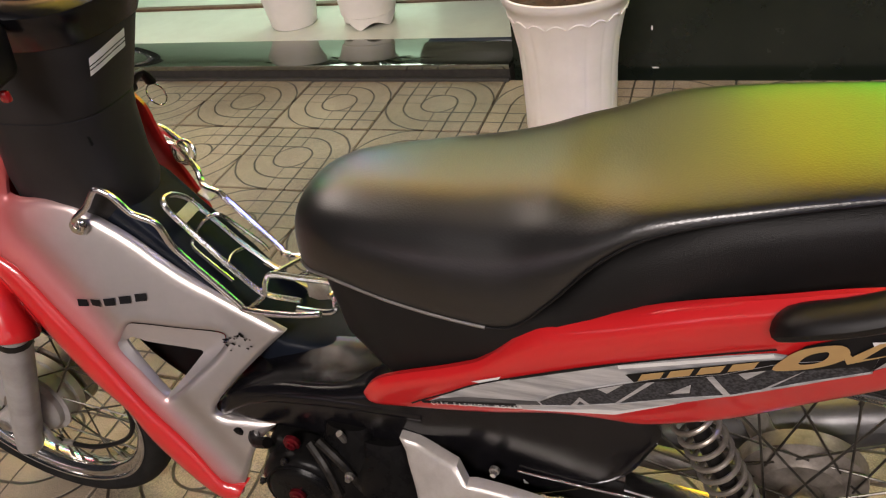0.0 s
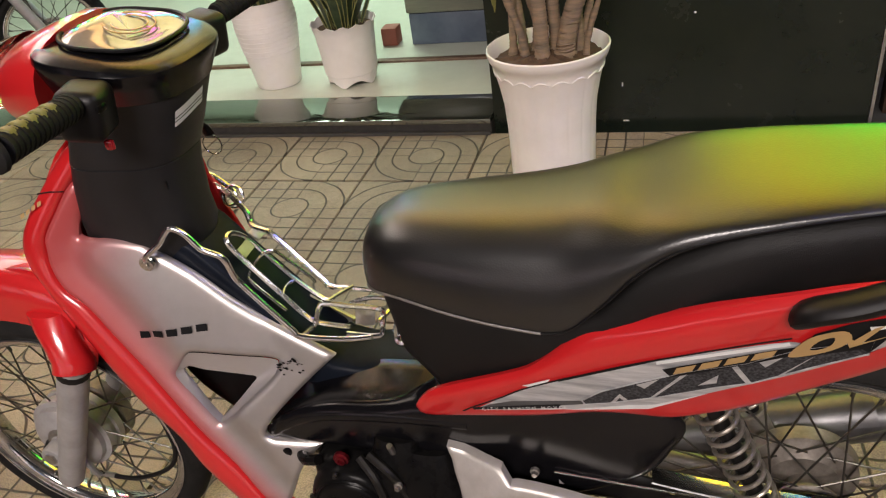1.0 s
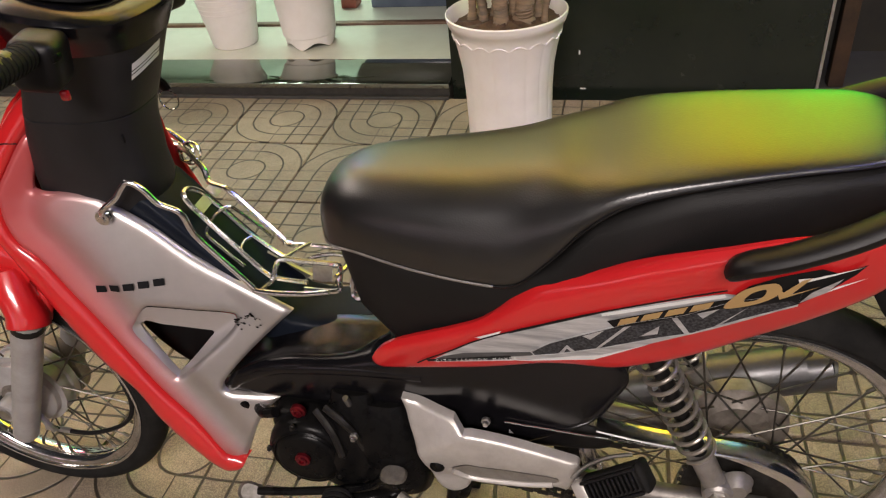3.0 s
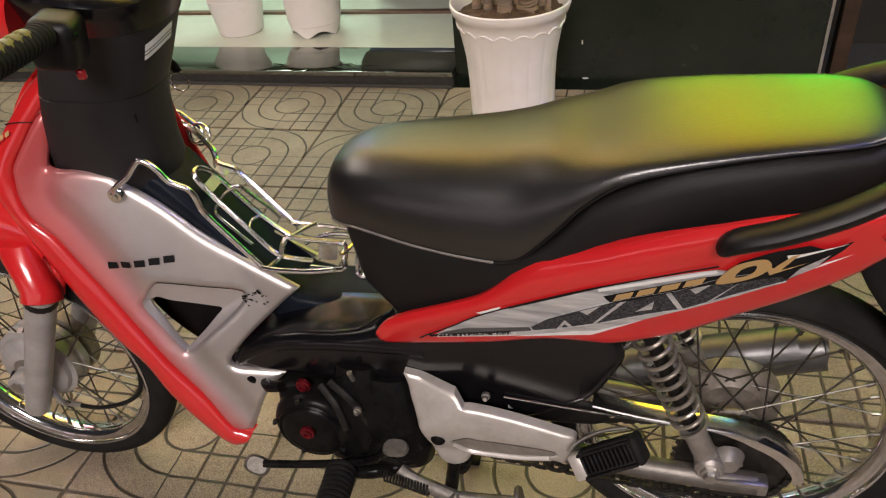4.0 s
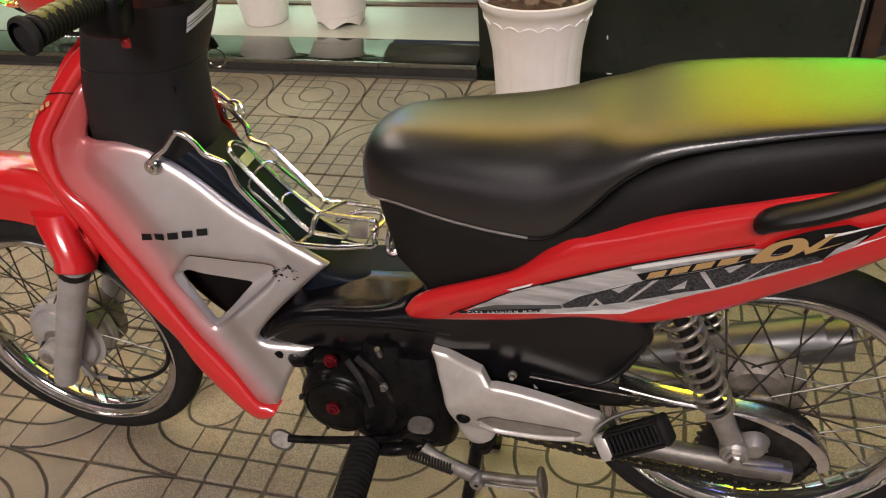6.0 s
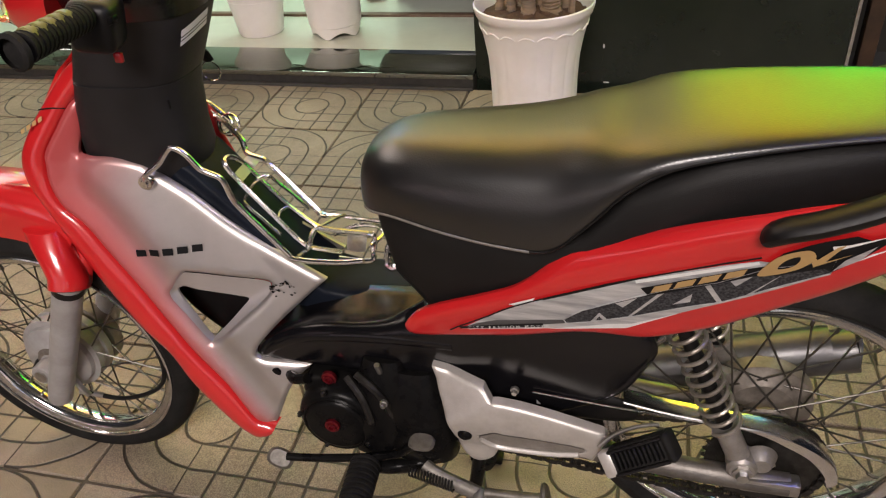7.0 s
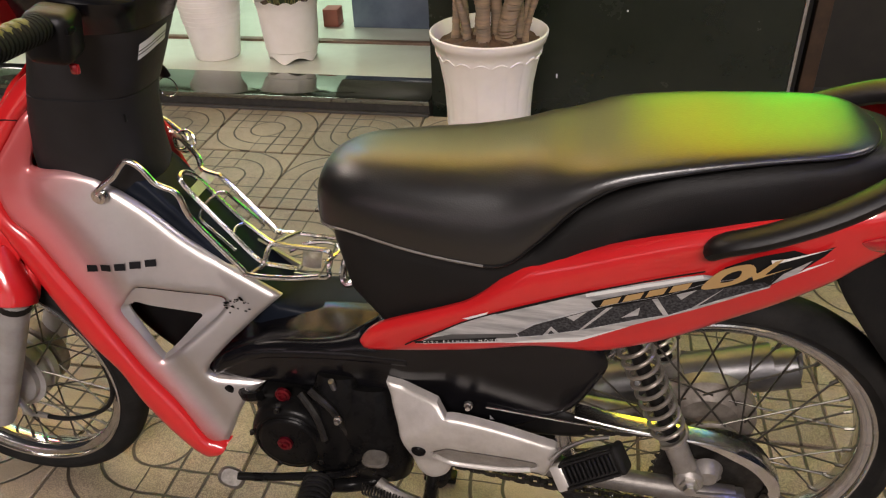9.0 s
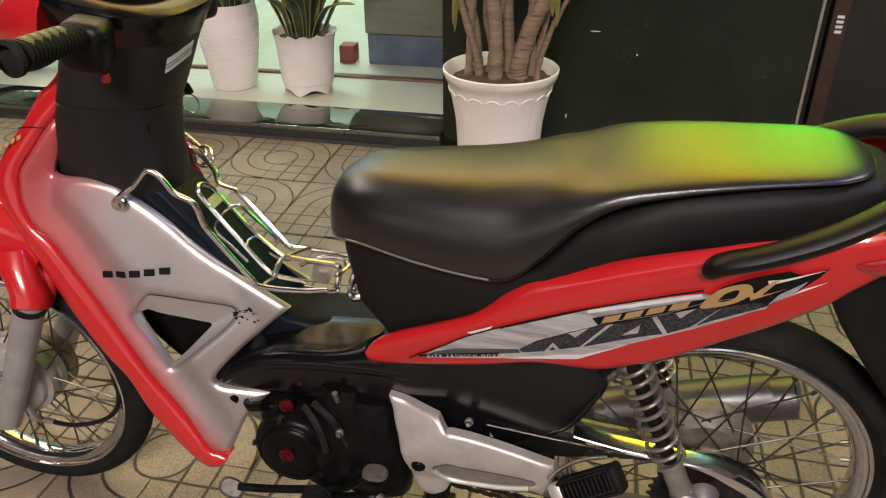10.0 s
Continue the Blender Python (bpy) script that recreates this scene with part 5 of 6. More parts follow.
    # rider's footrest, gear lever, stands
    bar = part("footrest_bar", tube([(0.76, -0.03, 0.2), (0.74, -0.09, 0.195), (0.7, -0.1, 0.185), (0.67, -0.11, 0.19), (0.648, -0.118, 0.205)], 0.013, 10, 5), ENGINE, bike)
    a, b = Vector((0.645, -0.12, 0.206)), Vector((0.654, -0.25, 0.206))
    part("footrest_rubber", ribbed(a, b, 0.0235, 0.0268, 13), RUBBER, bar, "ribbed black rubber footrest")
    lev = part("gear_lever", tube([(0.5, -0.126, 0.198), (0.56, -0.12, 0.2), (0.64, -0.115, 0.212), (0.7, -0.115, 0.232), (0.73, -0.12, 0.262), (0.748, -0.125, 0.275)], 0.0072, 10, 5), ENGINE, bike, "worn black rocking gear lever")
    part("toe_pad", turned(loft([oval(0, 0, -0.006, 0.02, 0.014, 18), oval(0, 0, 0.0, 0.024, 0.017, 18), oval(0, 0, 0.006, 0.018, 0.013, 18)]), pose(0.489, -0.13, 0.197, 35, 25, 0)), WORN, lev, "worn metal toe pad")
    part("heel_pad", turned(loft([oval(0, 0, -0.008, 0.014, 0.01, 18), oval(0, 0, 0.002, 0.022, 0.016, 18), oval(0, 0, 0.007, 0.019, 0.014, 18)]), pose(0.752, -0.127, 0.284, 10, 0, 0)), WORN, lev, "worn metal heel pad")
    stand = part("side_stand", tube([(0.745, -0.11, 0.208), (0.77, -0.118, 0.197), (0.83, -0.122, 0.173), (0.85, -0.123, 0.165)], 0.013, 10, 4, flat=0.7), WORN, bike, "folded worn steel side stand")
    part("stand_leg", tube([(0.85, -0.123, 0.176), (0.9, -0.123, 0.178), (0.945, -0.123, 0.183)], 0.0085, 10, 3), WORN, stand)
    part("stand_stay", tube([(0.84, -0.127, 0.158), (0.94, -0.125, 0.162)], 0.004, 8, 0), CHROME, stand)
    part("stand_foot", turned(loft([oval(0, 0, -0.004, 0.03, 0.018, 20), oval(0, 0, 0.0, 0.032, 0.02, 20), oval(0, 0, 0.004, 0.03, 0.018, 20)]), pose(0.951, -0.122, 0.18, 0, 80, 0)), WORN, stand)
    part("stand_pivot", lathe([(0.004, -0.012), (0.011, -0.012), (0.013, -0.008), (0.013, 0.008)], 16, "y", (0.842, -0.128, 0.168)), STEEL, stand)
    coil = []
    for k in range(121):
        a = 2 * math.pi * 15 * k / 120
        u = k / 120
        coil.append((0.725 + 0.075 * u, -0.132 + 0.008 * math.cos(a), 0.216 - 0.026 * u + 0.008 * math.sin(a)))
    part("stand_spring", tube(coil, 0.0018, 5, 0), GREASE, stand)
    cst = part("centre_stand", tube([(0.84, -0.085, 0.24), (0.825, -0.09, 0.14), (0.805, -0.1, 0.02), (0.8, -0.1, 0.009)], 0.012, 10, 4), ENGINE, bike, "black centre stand planted on the tiles")
    part("stand_leg", tube([(0.84, 0.075, 0.24), (0.825, 0.08, 0.14), (0.805, 0.09, 0.02), (0.8, 0.09, 0.009)], 0.012, 10, 4), ENGINE, cst)
    for y in (-0.1, 0.09):
        part("stand_foot", box(0.775, 0.84, y - 0.016, y + 0.016, 0.0015, 0.012, 0.004), ENGINE, cst)
    part("frame_gusset", sheet(flat2([(0.82, 0.29), (0.87, 0.28), (0.86, 0.2), (0.835, 0.19)]), lambda x, z: -0.09, (), 0.02, 0.03), ENGINE, bike)
    # swinging arm
    for y in (-0.085, 0.065):
        arm = part("swingarm", tube([(0.9, y, 0.3), (1.0, y, 0.278), (1.15, y - 0.003, 0.264), (1.31, y - 0.003, 0.256)], 0.018, 12, 4, flat=0.7), ARM, bike, "silver swinging arm")
        part("adjuster", box(1.24, 1.325, y - 0.016, y + 0.01, 0.242, 0.268, 0.004), STEEL, arm)
    # chain, sprocket and guard
    cx, cz, cr = RX, RZ - 0.03, 0.09
    y = RY - 0.062
    spro = lathe([(0.02, -0.003), (cr - 0.006, -0.003), (cr - 0.006, 0.003), (0.02, 0.003)], 60, "y", (cx, y, cz))
    for k in range(36):
        m = Matrix.Translation((cx, y, cz)) @ Matrix.Rotation(2 * math.pi * k / 36, 4, "Y") @ Matrix.Translation((cr - 0.004, 0, 0))
        bmesh.ops.create_cone(spro, cap_ends=True, segments=5, radius1=0.005, radius2=0.002, depth=0.008, matrix=m @ Matrix.Rotation(math.pi / 2, 4, "Y"))
    part("sprocket", spro, GREASE, bike, "greasy dark rear sprocket")
    nose = lathe([(0.0, -0.018), (0.013, -0.018), (0.02, -0.008), (0.024, 0.002)], 20, "y", (1.262, -0.088, 0.308))
    part("axle_cone", nose, ALLOY, bike)
    path = []
    for k in range(40):
        a = radians(-95 + 185 * k / 39)
        path.append((cx + cr * math.cos(a), cz + cr * math.sin(a)))
    top_a, top_b = (cx, cz + cr), (0.86, 0.312)
    low_a, low_b = (0.86, 0.222), (cx - 0.005, cz - cr)
    line = [low_a] + [tuple(low_a[i] + (low_b[i] - low_a[i]) * u - (0.006 * math.sin(math.pi * u) if i else 0) for i in (0, 1)) for u in [k / 30 for k in range(1, 30)]] + path + [tuple(top_a[i] + (top_b[i] - top_a[i]) * u for i in (0, 1)) for u in [k / 30 for k in range(1, 31)]]
    chain = bmesh.new()
    length, pts = 0.0, [line[0]]
    for p, q in zip(line, line[1:]):
        d = math.dist(p, q)
        while length + d >= 0.0127:
            t = (0.0127 - length) / d
            p = (p[0] + (q[0] - p[0]) * t, p[1] + (q[1] - p[1]) * t)
            pts.append(p)
            d = math.dist(p, q)
            length = 0.0
        length += d
    for k, (p, q) in enumerate(zip(pts, pts[1:])):
        ang = math.atan2(q[1] - p[1], q[0] - p[0])
        wide = 0.0065 if k % 2 else 0.0045
        for s in (-1, 1):
            m = Matrix.Translation(((p[0] + q[0]) / 2, y + s * wide, (p[1] + q[1]) / 2)) @ Matrix.Rotation(-ang, 4, "Y") @ Matrix.Diagonal((0.018, 0.0016, 0.0095, 1))
            bmesh.ops.create_cube(chain, size=1, matrix=m)
        bmesh.ops.create_cone(chain, cap_ends=True, segments=6, radius1=0.0038, radius2=0.0038, depth=0.016, matrix=Matrix.Translation((p[0], y, p[1])) @ Matrix.Rotation(math.pi / 2, 4, "X"))
    part("chain", chain, GREASE, bike, "greasy roller chain")
    rows = []
    for q in curve([(1.06, -0.075, 0.388), (1.13, -0.078, 0.378), (1.2, -0.08, 0.372), (1.27, -0.08, 0.364), (1.33, -0.078, 0.337), (1.365, -0.075, 0.3), (1.375, -0.075, 0.272)], 5):
        rows.append([(q.x - max(0, q.x - 1.24) * 0.1, q.y - 0.012, q.z - 0.0025 - 0.012 * min(1, max(0, (q.x - 1.22) / 0.08))), (q.x, q.y - 0.013, q.z - 0.001), (q.x, q.y - 0.0115, q.z + 0.001), (q.x, q.y + 0.004, q.z + 0.0045), (q.x, q.y + 0.014, q.z + 0.004), (q.x, q.y + 0.017, q.z)])
    gd = part("chain_guard", loft(rows, False, False), CHROME, bike, "chrome half chain guard")
    part("guard_edge", tube([(0.925, -0.08, 0.381), (1.06, -0.085, 0.373), (1.215, -0.09, 0.368)], 0.0018, 8, 3), CHROME, gd)
    part("guard_front", sheet(flat2([(0.925, 0.38), (1.06, 0.37), (1.08, 0.33), (1.0, 0.32), (0.93, 0.33)]), lambda x, z: -0.07, (), 0.03, 0.003), BLACK, gd)
    part("tag", box(0.93, 0.965, -0.076, -0.072, 0.352, 0.37, 0.0), DSILV, gd, "small pale printed tag")
    # dampers
    for yy in (-0.09, 0.09):
        a, b = Vector((1.122, yy + 0.004, 0.56)), Vector((1.235, yy - 0.006, 0.303))
        d = b - a
        sh = part("damper", tube([a + d * 0.45, a + d * 0.86], 0.0115, 14, 0), BLACK, bike, "rear damper with pale coil spring")
        e = (d.normalized()).orthogonal()
        f = d.normalized().cross(e)
        turns, count = 10, 260
        coil = [a + d * (0.03 + 0.69 * k / count) + (e * math.cos(2 * math.pi * turns * k / count) + f * math.sin(2 * math.pi * turns * k / count)) * 0.0175 for k in range(count + 1)]
        part("coil_spring", tube(coil, 0.0032, 8, 0), SPRING, sh)
        part("damper_rod", tube([a, a + d * 0.5], 0.011, 10, 0), BLACK, sh)
        low = tube([a + d * 0.74, a + d * 0.76, a + d * 0.97], 0.0175, 14, 0)
        lathe([(0.0, -0.02), (0.018, -0.02), (0.022, -0.015), (0.022, 0.015), (0, 0.02)], 18, "y", tuple(b), bm=low)
        part("damper_foot", low, ALLOY, sh)
        part("damper_nut", lathe([(0, -0.034), (0.009, -0.034), (0.0095, -0.026), (0.014, -0.0245), (0.014, -0.02)], 6, "y", tuple(b)), STEEL, sh)
        part("spring_collar", tube([a + d * 0.72, a + d * 0.74], 0.0205, 18, 0), ALLOY, sh)


build_chassis()


# ---- pots and plants ----
def build_big_pot():
    pot = anchor("potted_dracaena", 0.712, 0.005, 0, "tall white flared plastic pot with several ringed canes", "potted plant")
    prof = [(0.0, 0.004), (0.134, 0.004), (0.14, 0.012), (0.14, 0.1), (0.142, 0.22), (0.147, 0.3), (0.159, 0.37), (0.172, 0.42), (0.18, 0.446), (0.185, 0.45), (0.191, 0.468), (0.192, 0.479), (0.188, 0.482), (0.181, 0.475), (0.174, 0.445), (0.155, 0.38), (0.0, 0.38)]
    bm = lathe(prof, 180, "z")
    for v in bm.verts:
        r = math.hypot(v.co.x, v.co.y)
        if r > 0.14 and 0.02 < v.co.z < 0.41:
            a = math.atan2(v.co.y, v.co.x)
            k = 1 + 0.022 * abs(math.sin(a * 9)) ** 0.4 * (0.6 + 0.4 * v.co.z / 0.4) - 0.012
            v.co.x, v.co.y = v.co.x * k, v.co.y * k
    body = part("pot", bm, POTW, pot, "white ribbed plastic pot")
    for k in range(18):
        a = 2 * math.pi * (k + 0.5) / 18
        pts = []
        for j in range(7):
            b = a + (j / 6 - 0.5) * 2 * math.pi / 18 * 0.85
            z = 0.406 + 0.012 * math.sin(math.pi * j / 6)
            r = 0.1695 + 0.3 * (z - 0.406)
            pts.append((r * math.cos(b), r * math.sin(b), z))
        part("arch_moulding", tube(pts, 0.0026, 6, 2), POTW, body)
    soil = lathe([(0.0, 0.448), (0.06, 0.45), (0.12, 0.445), (0.165, 0.442), (0.172, 0.435)], 48, "z")
    rng = random.Random(8)
    for v in soil.verts:
        v.co.z += rng.uniform(-0.006, 0.008)
    part("soil", soil, SOIL, pot)
    rng = random.Random(5)
    canes = ((-0.115, 0.03, 0.013), (-0.085, 0.06, 0.016), (-0.07, 0.0, 0.014), (-0.045, 0.04, 0.012), (-0.012, -0.02, 0.024), (0.02, 0.05, 0.02), (0.055, -0.005, 0.031), (0.1, 0.03, 0.016), (0.118, -0.005, 0.01), (0.08, 0.075, 0.015), (-0.03, 0.09, 0.018), (0.105, 0.06, 0.011))
    for x, y, r in canes:
        lean = rng.uniform(-0.07, 0.1)
        top = rng.uniform(0.95, 1.25)
        line = curve([(x, y, 0.43), (x * 1.0 + lean * 0.1, y, 0.5), (x * 1.15 + lean * 0.5 + rng.uniform(-0.012, 0.012), y * 1.1, 0.62), (x * 1.35 + lean + rng.uniform(-0.02, 0.02), y * 1.3, 0.78), (x * 1.6 + lean * 1.6, y * 1.5, top)], 11)
        rings = []
        for i, q in enumerate(line):
            swell = 1 + 0.12 * rng.random()
            for dz, kk in ((0, 1.0), (0.45, 0.9)):
                p = q if i + 1 == len(line) else q + (line[i + 1] - q) * dz
                rr = r * (1.0 + 0.5 * max(0, 1 - i / 6) - 0.15 * i / len(line)) * kk * swell
                rings.append([(p.x + rr * math.cos(a), p.y + rr * math.sin(a), p.z + 0.004 * math.sin(a + i)) for a in (2 * math.pi * j / 12 for j in range(12))])
        part("cane", loft(rings), BARK, pot, sharp=60)
        for k in range(9):
            a, t = rng.uniform(0, 6.28), rng.uniform(0.62, 1.0)
            q = line[int(t * (len(line) - 1))]
            ln = rng.uniform(0.2, 0.4)
            dx, dy = math.cos(a) * ln * 0.6, math.sin(a) * ln * 0.4
            up = rng.uniform(0.1, 0.3)
            part("leaf", leaf_mesh([tuple(q), (q.x + dx * 0.35, q.y + dy * 0.35, q.z + up), (q.x + dx, q.y + dy, q.z + up * rng.uniform(0.6, 1.4))], rng.uniform(0.007, 0.013)), LEAF2, pot)
    for dx, dz, k in ((-0.14, 0.62, 1), (-0.135, 0.6, 2), (0.15, 0.66, 3), (0.165, 0.63, 4)):
        part("leaf", leaf_mesh([(dx * 0.8, 0.0, 0.9), (dx, -0.03, 0.78), (dx * 1.08, -0.05, dz)], 0.011), LEAF2, pot)


def leaf_mesh(pts, w):
    line = curve(pts, 6)
    rows = []
    for i, q in enumerate(line):
        u = i / (len(line) - 1)
        d = (line[min(i + 1, len(line) - 1)] - line[max(i - 1, 0)]).normalized()
        s = d.cross(Vector((0, 0, 1)))
        s = s.normalized() if s.length > 0.05 else Vector((1, 0, 0))
        ww = w * (math.sin(math.pi * min(0.08 + u * 0.92, 1)) ** 0.6) + 0.0006
        nrm = s.cross(d)
        rows.append([q - s * ww + nrm * ww * 0.25, q + nrm * 0.0, q + s * ww + nrm * ww * 0.25, q + nrm * -0.0016])
    return loft(rows)


def leaf_margin(pts, w):
    """The pale edge on both sides of a leaf."""
    line = curve(pts, 6)
    bm = bmesh.new()
    for sgn in (-1, 1):
        edge = []
        for i, q in enumerate(line):
            u = i / (len(line) - 1)
            d = (line[min(i + 1, len(line) - 1)] - line[max(i - 1, 0)]).normalized()
            t = d.cross(Vector((0, 0, 1)))
            t = t.normalized() if t.length > 0.05 else Vector((1, 0, 0))
            ww = w * (math.sin(math.pi * min(0.08 + u * 0.92, 1)) ** 0.6) + 0.0006
            edge.append(q + t * sgn * ww + t.cross(d) * ww * 0.25)
        tube(edge, 0.0026, 5, 0, bm=bm)
    return bm


LEAF = surf("dark_green_leaf", (0.025, 0.045, 0.02), (0.06, 0.085, 0.04), 30, 0.4)
LEAFEDGE = surf("yellow_leaf_edge", (0.3, 0.28, 0.1), (0.24, 0.24, 0.08), 30, 0.45)
LEAF2 = surf("yellow_green_leaf", (0.2, 0.17, 0.04), (0.12, 0.12, 0.03), 20, 0.5)
build_big_pot()


def build_snake_plant(x, y, prof, label, scallop, ribs, seed):
    pot = anchor("potted_snake_plant", x, y, 0.062, label, "potted plant", "snake plants by the door")
    bm = lathe(prof, 48, "z")
    top = max(h for r, h in prof)
    if scallop:
        for v in bm.verts:
            a = math.atan2(v.co.y, v.co.x)
            if v.co.z < 0.03:
                v.co.z += 0.028 * abs(math.sin(a * 2.5 + 0.9)) ** 1.5 if v.co.z < 0.01 else 0.018 * abs(math.sin(a * 2.5 + 0.9)) ** 1.5
            if v.co.z > top - 0.012:
                v.co.z += 0.006 * math.sin(a * 14)
    part("pot", bm, POTW, pot, "white plastic pot")
    if ribs:
        for k in range(ribs):
            z = top * (0.42 + 0.5 * k / ribs)
            r = 0
            outer = prof[:len(prof) // 2 + 2]
            for (r0, h0), (r1, h1) in zip(outer, outer[1:]):
                if h0 <= z <= h1 and h1 > h0:
                    r = r0 + (r1 - r0) * (z - h0) / (h1 - h0)
            if r:
                part("rib", lathe([(r - 0.002, z - 0.003), (r + 0.0022, z), (r - 0.002, z + 0.003)], 40, "z"), POTW, pot)
    rim = max(r for r, h in prof)
    part("soil", lathe([(0, top - 0.03), (rim * 0.9, top - 0.035)], 32, "z"), SOIL, pot)
    rng = random.Random(seed)
    for k in range(26):
        a = 2.4 * k + rng.uniform(-0.4, 0.4)
        r0 = rim * rng.uniform(0.1, 0.6)
        ln = rng.uniform(0.2, 0.4)
        out = rng.uniform(0.25, 1.05)
        p0 = (r0 * math.cos(a), r0 * math.sin(a), top - 0.035)
        p1 = (p0[0] + math.cos(a) * out * ln * 0.4, p0[1] + math.sin(a) * out * ln * 0.4, top + ln * 0.5)
        p2 = (p0[0] + math.cos(a) * out * ln, p0[1] + math.sin(a) * out * ln, top + ln * (1 - 0.35 * out))
        w = rng.uniform(0.019, 0.029)
        lf = part("leaf", leaf_mesh([p0, p1, p2], w), LEAF, pot)
        part("leaf_margin", leaf_margin([p0, p1, p2], w), LEAFEDGE, lf)


build_snake_plant(-0.7, 0.86, [(0, 0.002), (0.1, 0.002), (0.105, 0.01), (0.118, 0.1), (0.135, 0.2), (0.144, 0.28), (0.145, 0.33), (0.138, 0.385), (0.142, 0.4), (0.136, 0.4), (0.13, 0.38), (0.13, 0.3)], "rounded white ribbed pot with a snake plant", False, 9, 11)
build_snake_plant(-0.322, 0.86, [(0.085, 0.0), (0.112, 0.0), (0.113, 0.012), (0.115, 0.05), (0.121, 0.055), (0.128, 0.15), (0.135, 0.24), (0.143, 0.275), (0.15, 0.282), (0.144, 0.283), (0.136, 0.265), (0.13, 0.2)], "white scalloped pot with a variegated snake plant", True, 0, 12)

# ---- inside the shop ----
CABINET = surf("grey_olive_cabinet", (0.2, 0.2, 0.15), (0.14, 0.14, 0.11), 4, 0.4, streak=(1, 1, 6))
cab = anchor("cabinet", 0.1, 1.5, 0.061, "dull olive-grey cabinet standing behind the glass door", "cabinet")
part("body", box(-0.28, 0.3, -0.18, 0.2, 0.16, 1.5, 0.01), CABINET, cab)
part("plinth", box(-0.27, 0.29, -0.17, 0.19, 0.0, 0.157, 0.006), surf("blue_grey_panel", (0.12, 0.15, 0.2), (0.08, 0.1, 0.14), 5, 0.25), cab)
tagged(part("red_box", box(-0.33, -0.25, 1.33, 1.42, 0.061, 0.15, 0.004), surf("faded_red_card", (0.35, 0.1, 0.07), (0.28, 0.08, 0.06), 12, 0.6)), "small faded red carton beside the cabinet", "box")

# ---- right of the panel ----
post = anchor("door_post", 1.865, 0.62, -0.03, "worn brown steel door post with a pale stencil", "post")
part("post", box(-0.03, 0.025, -0.03, 0.03, 0.0, 3.0, 0.004), surf("worn_brown_paint", (0.07, 0.038, 0.02), (0.03, 0.018, 0.01), 9, 0.6, bump=0.3), post)
for k in range(4):
    part("stencil_bar", box(-0.012, 0.012, -0.0325, -0.0305, 0.53 + 0.018 * k, 0.54 + 0.018 * k), WHITE, post)

for x, z, w, h in ((0.915, 0.165, 0.003, 0.009), (0.93, 0.02, 0.012, 0.003), (1.16, 0.42, 0.004, 0.004), (1.0, 0.50, 0.02, 0.002)):
    fleck = part("paint_fleck", turned(loft([oval(0, 0, 0, w, h, 10), oval(0, 0, 0.0012, w * 0.8, h * 0.8, 10)]), pose(x, 0.4545, z, 90, 0, 0)), WHITE)
    tagged(fleck, "pale paint fleck on the dark panel", "stain", "paint flecks", "structure")

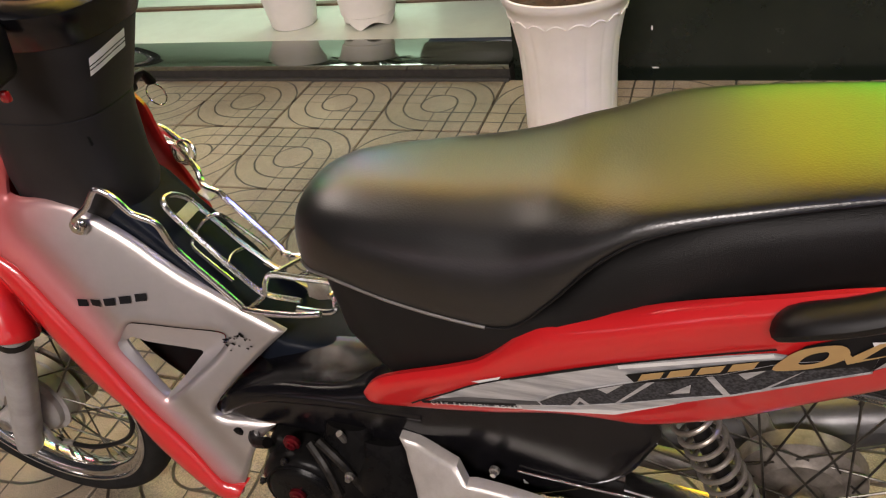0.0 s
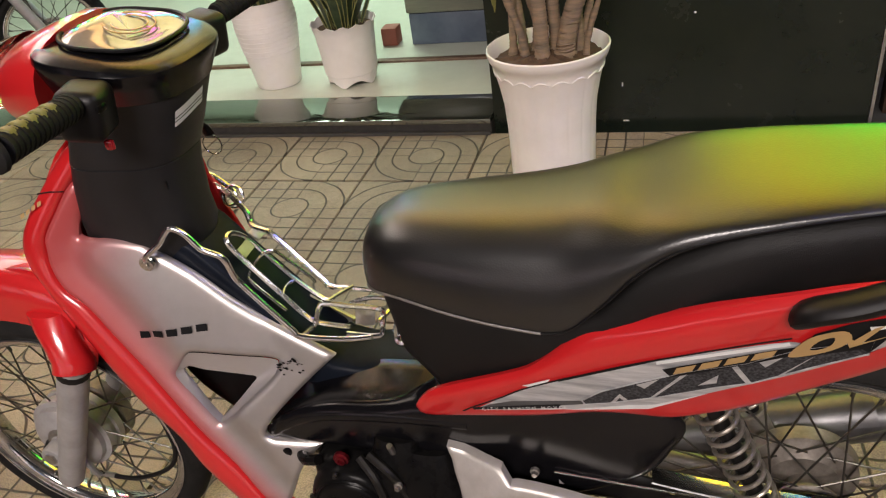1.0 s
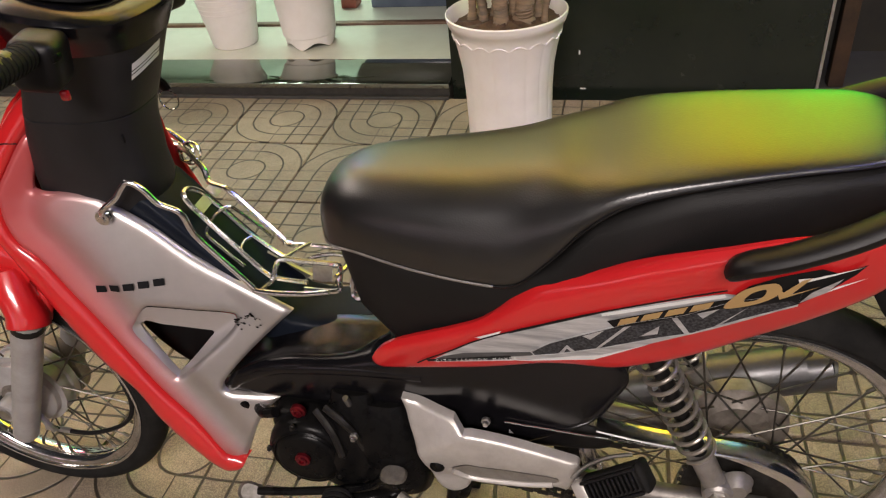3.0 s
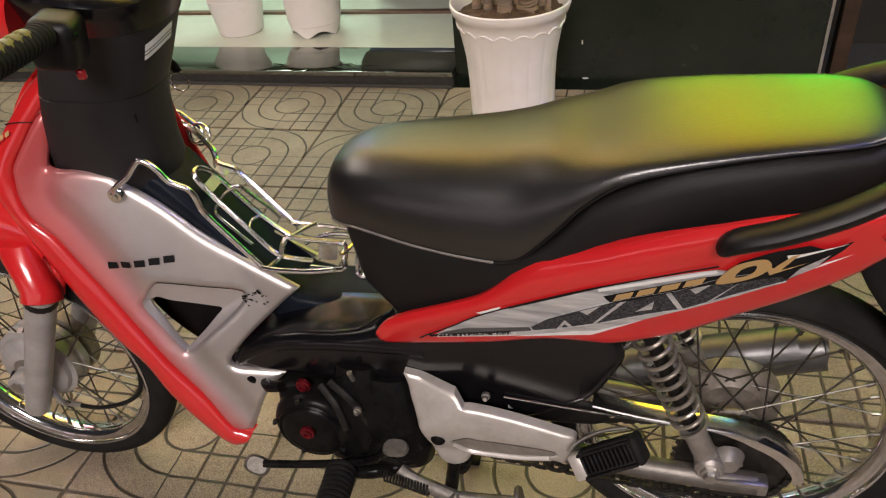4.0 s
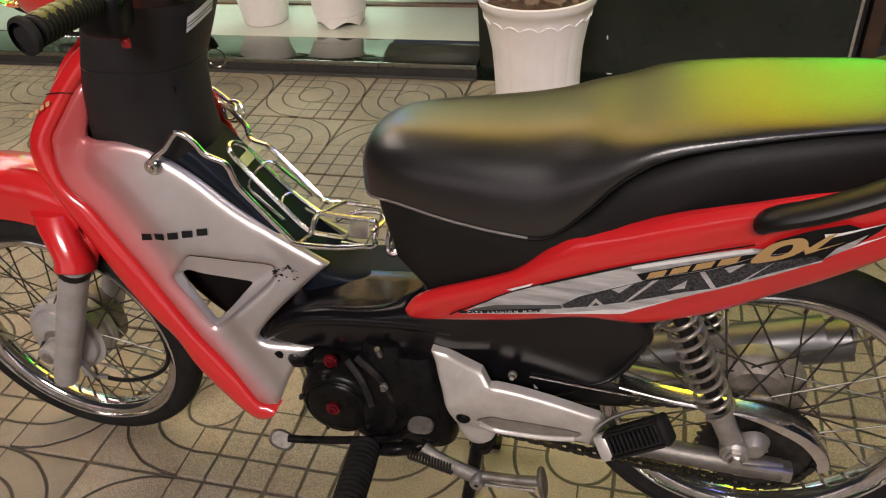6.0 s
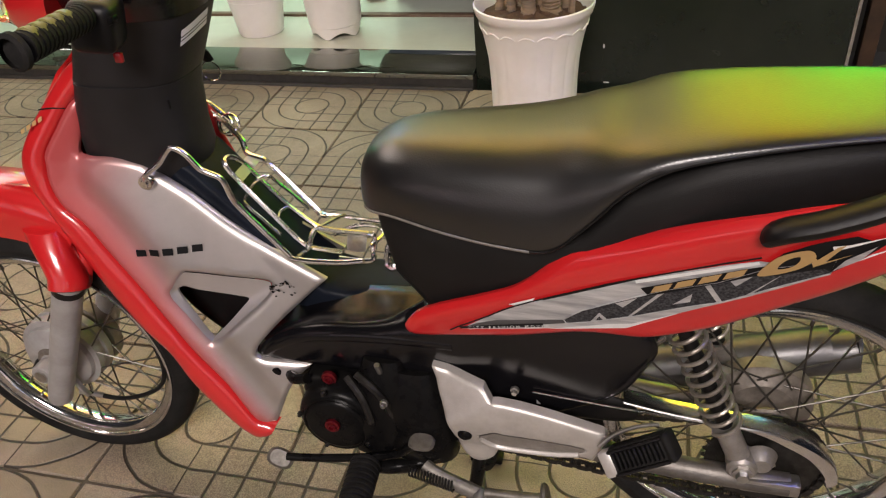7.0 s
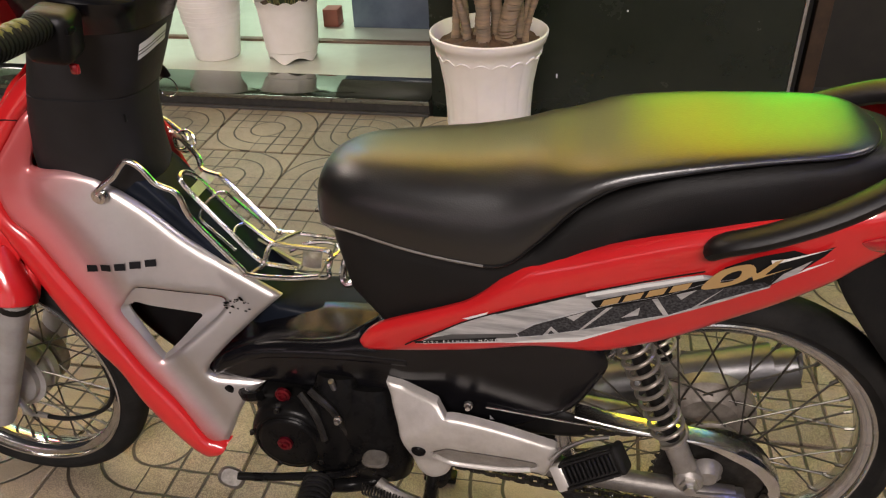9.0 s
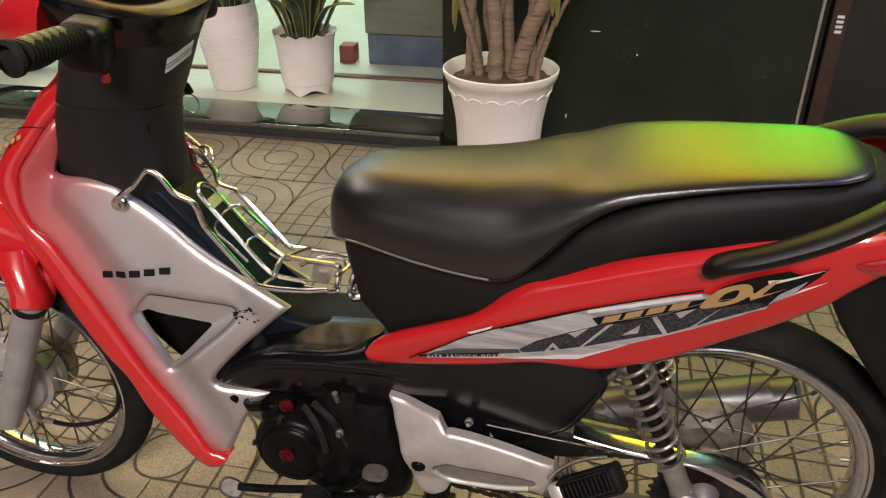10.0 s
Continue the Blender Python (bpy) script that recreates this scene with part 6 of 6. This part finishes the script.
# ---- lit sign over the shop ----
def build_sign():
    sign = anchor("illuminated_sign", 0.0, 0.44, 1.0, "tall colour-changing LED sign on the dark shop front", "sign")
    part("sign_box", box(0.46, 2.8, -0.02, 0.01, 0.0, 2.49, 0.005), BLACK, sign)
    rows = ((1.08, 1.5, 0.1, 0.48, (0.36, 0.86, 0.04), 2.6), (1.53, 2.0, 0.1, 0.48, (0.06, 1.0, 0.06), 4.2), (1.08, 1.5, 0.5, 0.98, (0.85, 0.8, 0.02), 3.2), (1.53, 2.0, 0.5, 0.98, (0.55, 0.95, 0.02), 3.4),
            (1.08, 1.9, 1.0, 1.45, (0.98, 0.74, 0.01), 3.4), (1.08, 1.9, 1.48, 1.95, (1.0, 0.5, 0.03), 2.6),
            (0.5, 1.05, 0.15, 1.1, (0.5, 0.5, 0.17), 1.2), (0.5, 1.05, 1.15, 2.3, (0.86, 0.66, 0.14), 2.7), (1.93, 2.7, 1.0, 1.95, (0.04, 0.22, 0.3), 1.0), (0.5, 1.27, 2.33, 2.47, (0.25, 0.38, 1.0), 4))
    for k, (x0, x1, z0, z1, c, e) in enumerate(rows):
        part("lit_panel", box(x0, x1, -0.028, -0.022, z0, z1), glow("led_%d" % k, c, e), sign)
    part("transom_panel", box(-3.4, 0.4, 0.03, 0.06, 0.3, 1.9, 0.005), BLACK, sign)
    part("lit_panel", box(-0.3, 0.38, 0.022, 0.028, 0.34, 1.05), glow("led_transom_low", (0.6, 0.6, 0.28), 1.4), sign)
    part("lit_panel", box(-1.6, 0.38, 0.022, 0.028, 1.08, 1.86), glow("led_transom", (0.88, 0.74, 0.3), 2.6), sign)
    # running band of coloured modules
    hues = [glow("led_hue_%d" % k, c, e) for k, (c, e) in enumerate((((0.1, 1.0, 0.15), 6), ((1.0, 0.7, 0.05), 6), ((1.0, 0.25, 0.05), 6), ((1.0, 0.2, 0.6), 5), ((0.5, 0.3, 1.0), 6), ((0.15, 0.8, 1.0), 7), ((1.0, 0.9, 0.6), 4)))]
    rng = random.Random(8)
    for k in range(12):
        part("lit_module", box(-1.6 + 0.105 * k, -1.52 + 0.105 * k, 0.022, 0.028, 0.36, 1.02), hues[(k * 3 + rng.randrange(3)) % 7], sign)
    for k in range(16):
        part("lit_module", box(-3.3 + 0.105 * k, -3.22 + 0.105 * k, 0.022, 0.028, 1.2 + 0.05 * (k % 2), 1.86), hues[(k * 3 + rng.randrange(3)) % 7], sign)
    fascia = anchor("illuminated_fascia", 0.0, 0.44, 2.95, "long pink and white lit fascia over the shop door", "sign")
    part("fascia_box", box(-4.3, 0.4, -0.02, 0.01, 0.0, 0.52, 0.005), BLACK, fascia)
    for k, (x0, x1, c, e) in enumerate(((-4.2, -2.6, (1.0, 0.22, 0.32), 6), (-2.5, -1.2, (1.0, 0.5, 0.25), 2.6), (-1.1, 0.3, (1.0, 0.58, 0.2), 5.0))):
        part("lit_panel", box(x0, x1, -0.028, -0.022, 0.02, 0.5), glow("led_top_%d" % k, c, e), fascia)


def build_strip():
    strip = anchor("awning_light_strip", 2.7, -1.8, 3.46, "square blue LED light under the awning", "light strip")
    part("strip_body", box(-0.42, 0.42, -0.35, 0.35, 0.012, 0.04, 0.004), STEEL, strip)
    part("lit_panel", box(-0.4, 0.4, -0.33, 0.33, 0.0, 0.011), glow("led_blue", (0.22, 0.26, 1.0), 10.0), strip)
    warm = anchor("ceiling_light", 0.35, -0.1, 3.46, "broad dim amber light under the awning", "light")
    part("panel_body", box(-0.75, 0.75, -0.45, 0.45, 0.012, 0.04, 0.004), STEEL, warm)
    part("lit_panel", box(-0.73, 0.73, -0.43, 0.43, 0.0, 0.011), glow("led_amber", (0.85, 0.66, 0.12), 2.4), warm)


build_strip()
# unseen slab, added overhead so that the chrome has something to reflect
slab("awning", -4.5, 5.0, -2.2, 0.43, 3.5, 3.56, FACADE, "unseen flat awning, added overhead for reflections", "awning")


def build_parked_bike():
    other = anchor("parked_motorbike", -1.86, 0.86, 0.062, "dark motorbike parked further along the shop front", "motorbike", rz=35)
    build_wheel("front_wheel", 0, 0, 0.28, 0.28, 0.036, "front wheel of the parked motorbike", other)
    for y in (-0.07, 0.07):
        part("fork_leg", tube([(0.0, y, 0.25), (-0.13, y, 0.55), (-0.22, y, 0.78)], 0.024, 12, 3), FORKGREY, other)
    prof = [(0.275, -0.05), (0.3, -0.045), (0.31, 0.0), (0.3, 0.045), (0.275, 0.05), (0.295, 0.04), (0.302, 0.0), (0.295, -0.04)]
    part("front_fender", lathe([*prof, prof[0]], 24, "y", (0, 0, 0.28), 30, 160), BLACK, other)
    part("body", loft([section(x, 0, zt, zb, hw, 16) for x, zt, zb, hw in ((-0.2, 0.75, 0.65, 0.06), (-0.3, 0.8, 0.5, 0.14), (-0.45, 0.75, 0.4, 0.12), (-0.7, 0.7, 0.4, 0.12), (-1.2, 0.75, 0.5, 0.12))]), GLOSS, other)
    build_wheel("rear_wheel", -1.22, 0, 0.28, 0.28, 0.036, "rear wheel of the parked motorbike", other)


build_parked_bike()


def build_fill_windows():
    rng = random.Random(2)
    # unseen glowing panels, added for fill and for the chrome to reflect
    house = anchor("fill_windows", 0, -13.98, 0, "row of lit shop windows across the dark street", "building")
    for k in range(9):
        x = -11 + 2.6 * k
        part("lit_window", box(x, x + 1.9, 0.0, 0.04, 0.3, 2.7), glow("window_%d" % k, (1.0, rng.uniform(0.7, 0.95), rng.uniform(0.5, 1.0)), rng.uniform(0.7, 1.6)), house)
        part("lit_fascia", box(x, x + 1.9, 0.0, 0.06, 3.0, 3.7), glow("fascia_%d" % k, rng.choice(((1.0, 0.3, 0.35), (0.4, 0.6, 1.0), (1.0, 0.85, 0.6), (0.9, 0.9, 1.0))), rng.uniform(1.0, 2.5)), house)


build_fill_windows()
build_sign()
build_tiles()
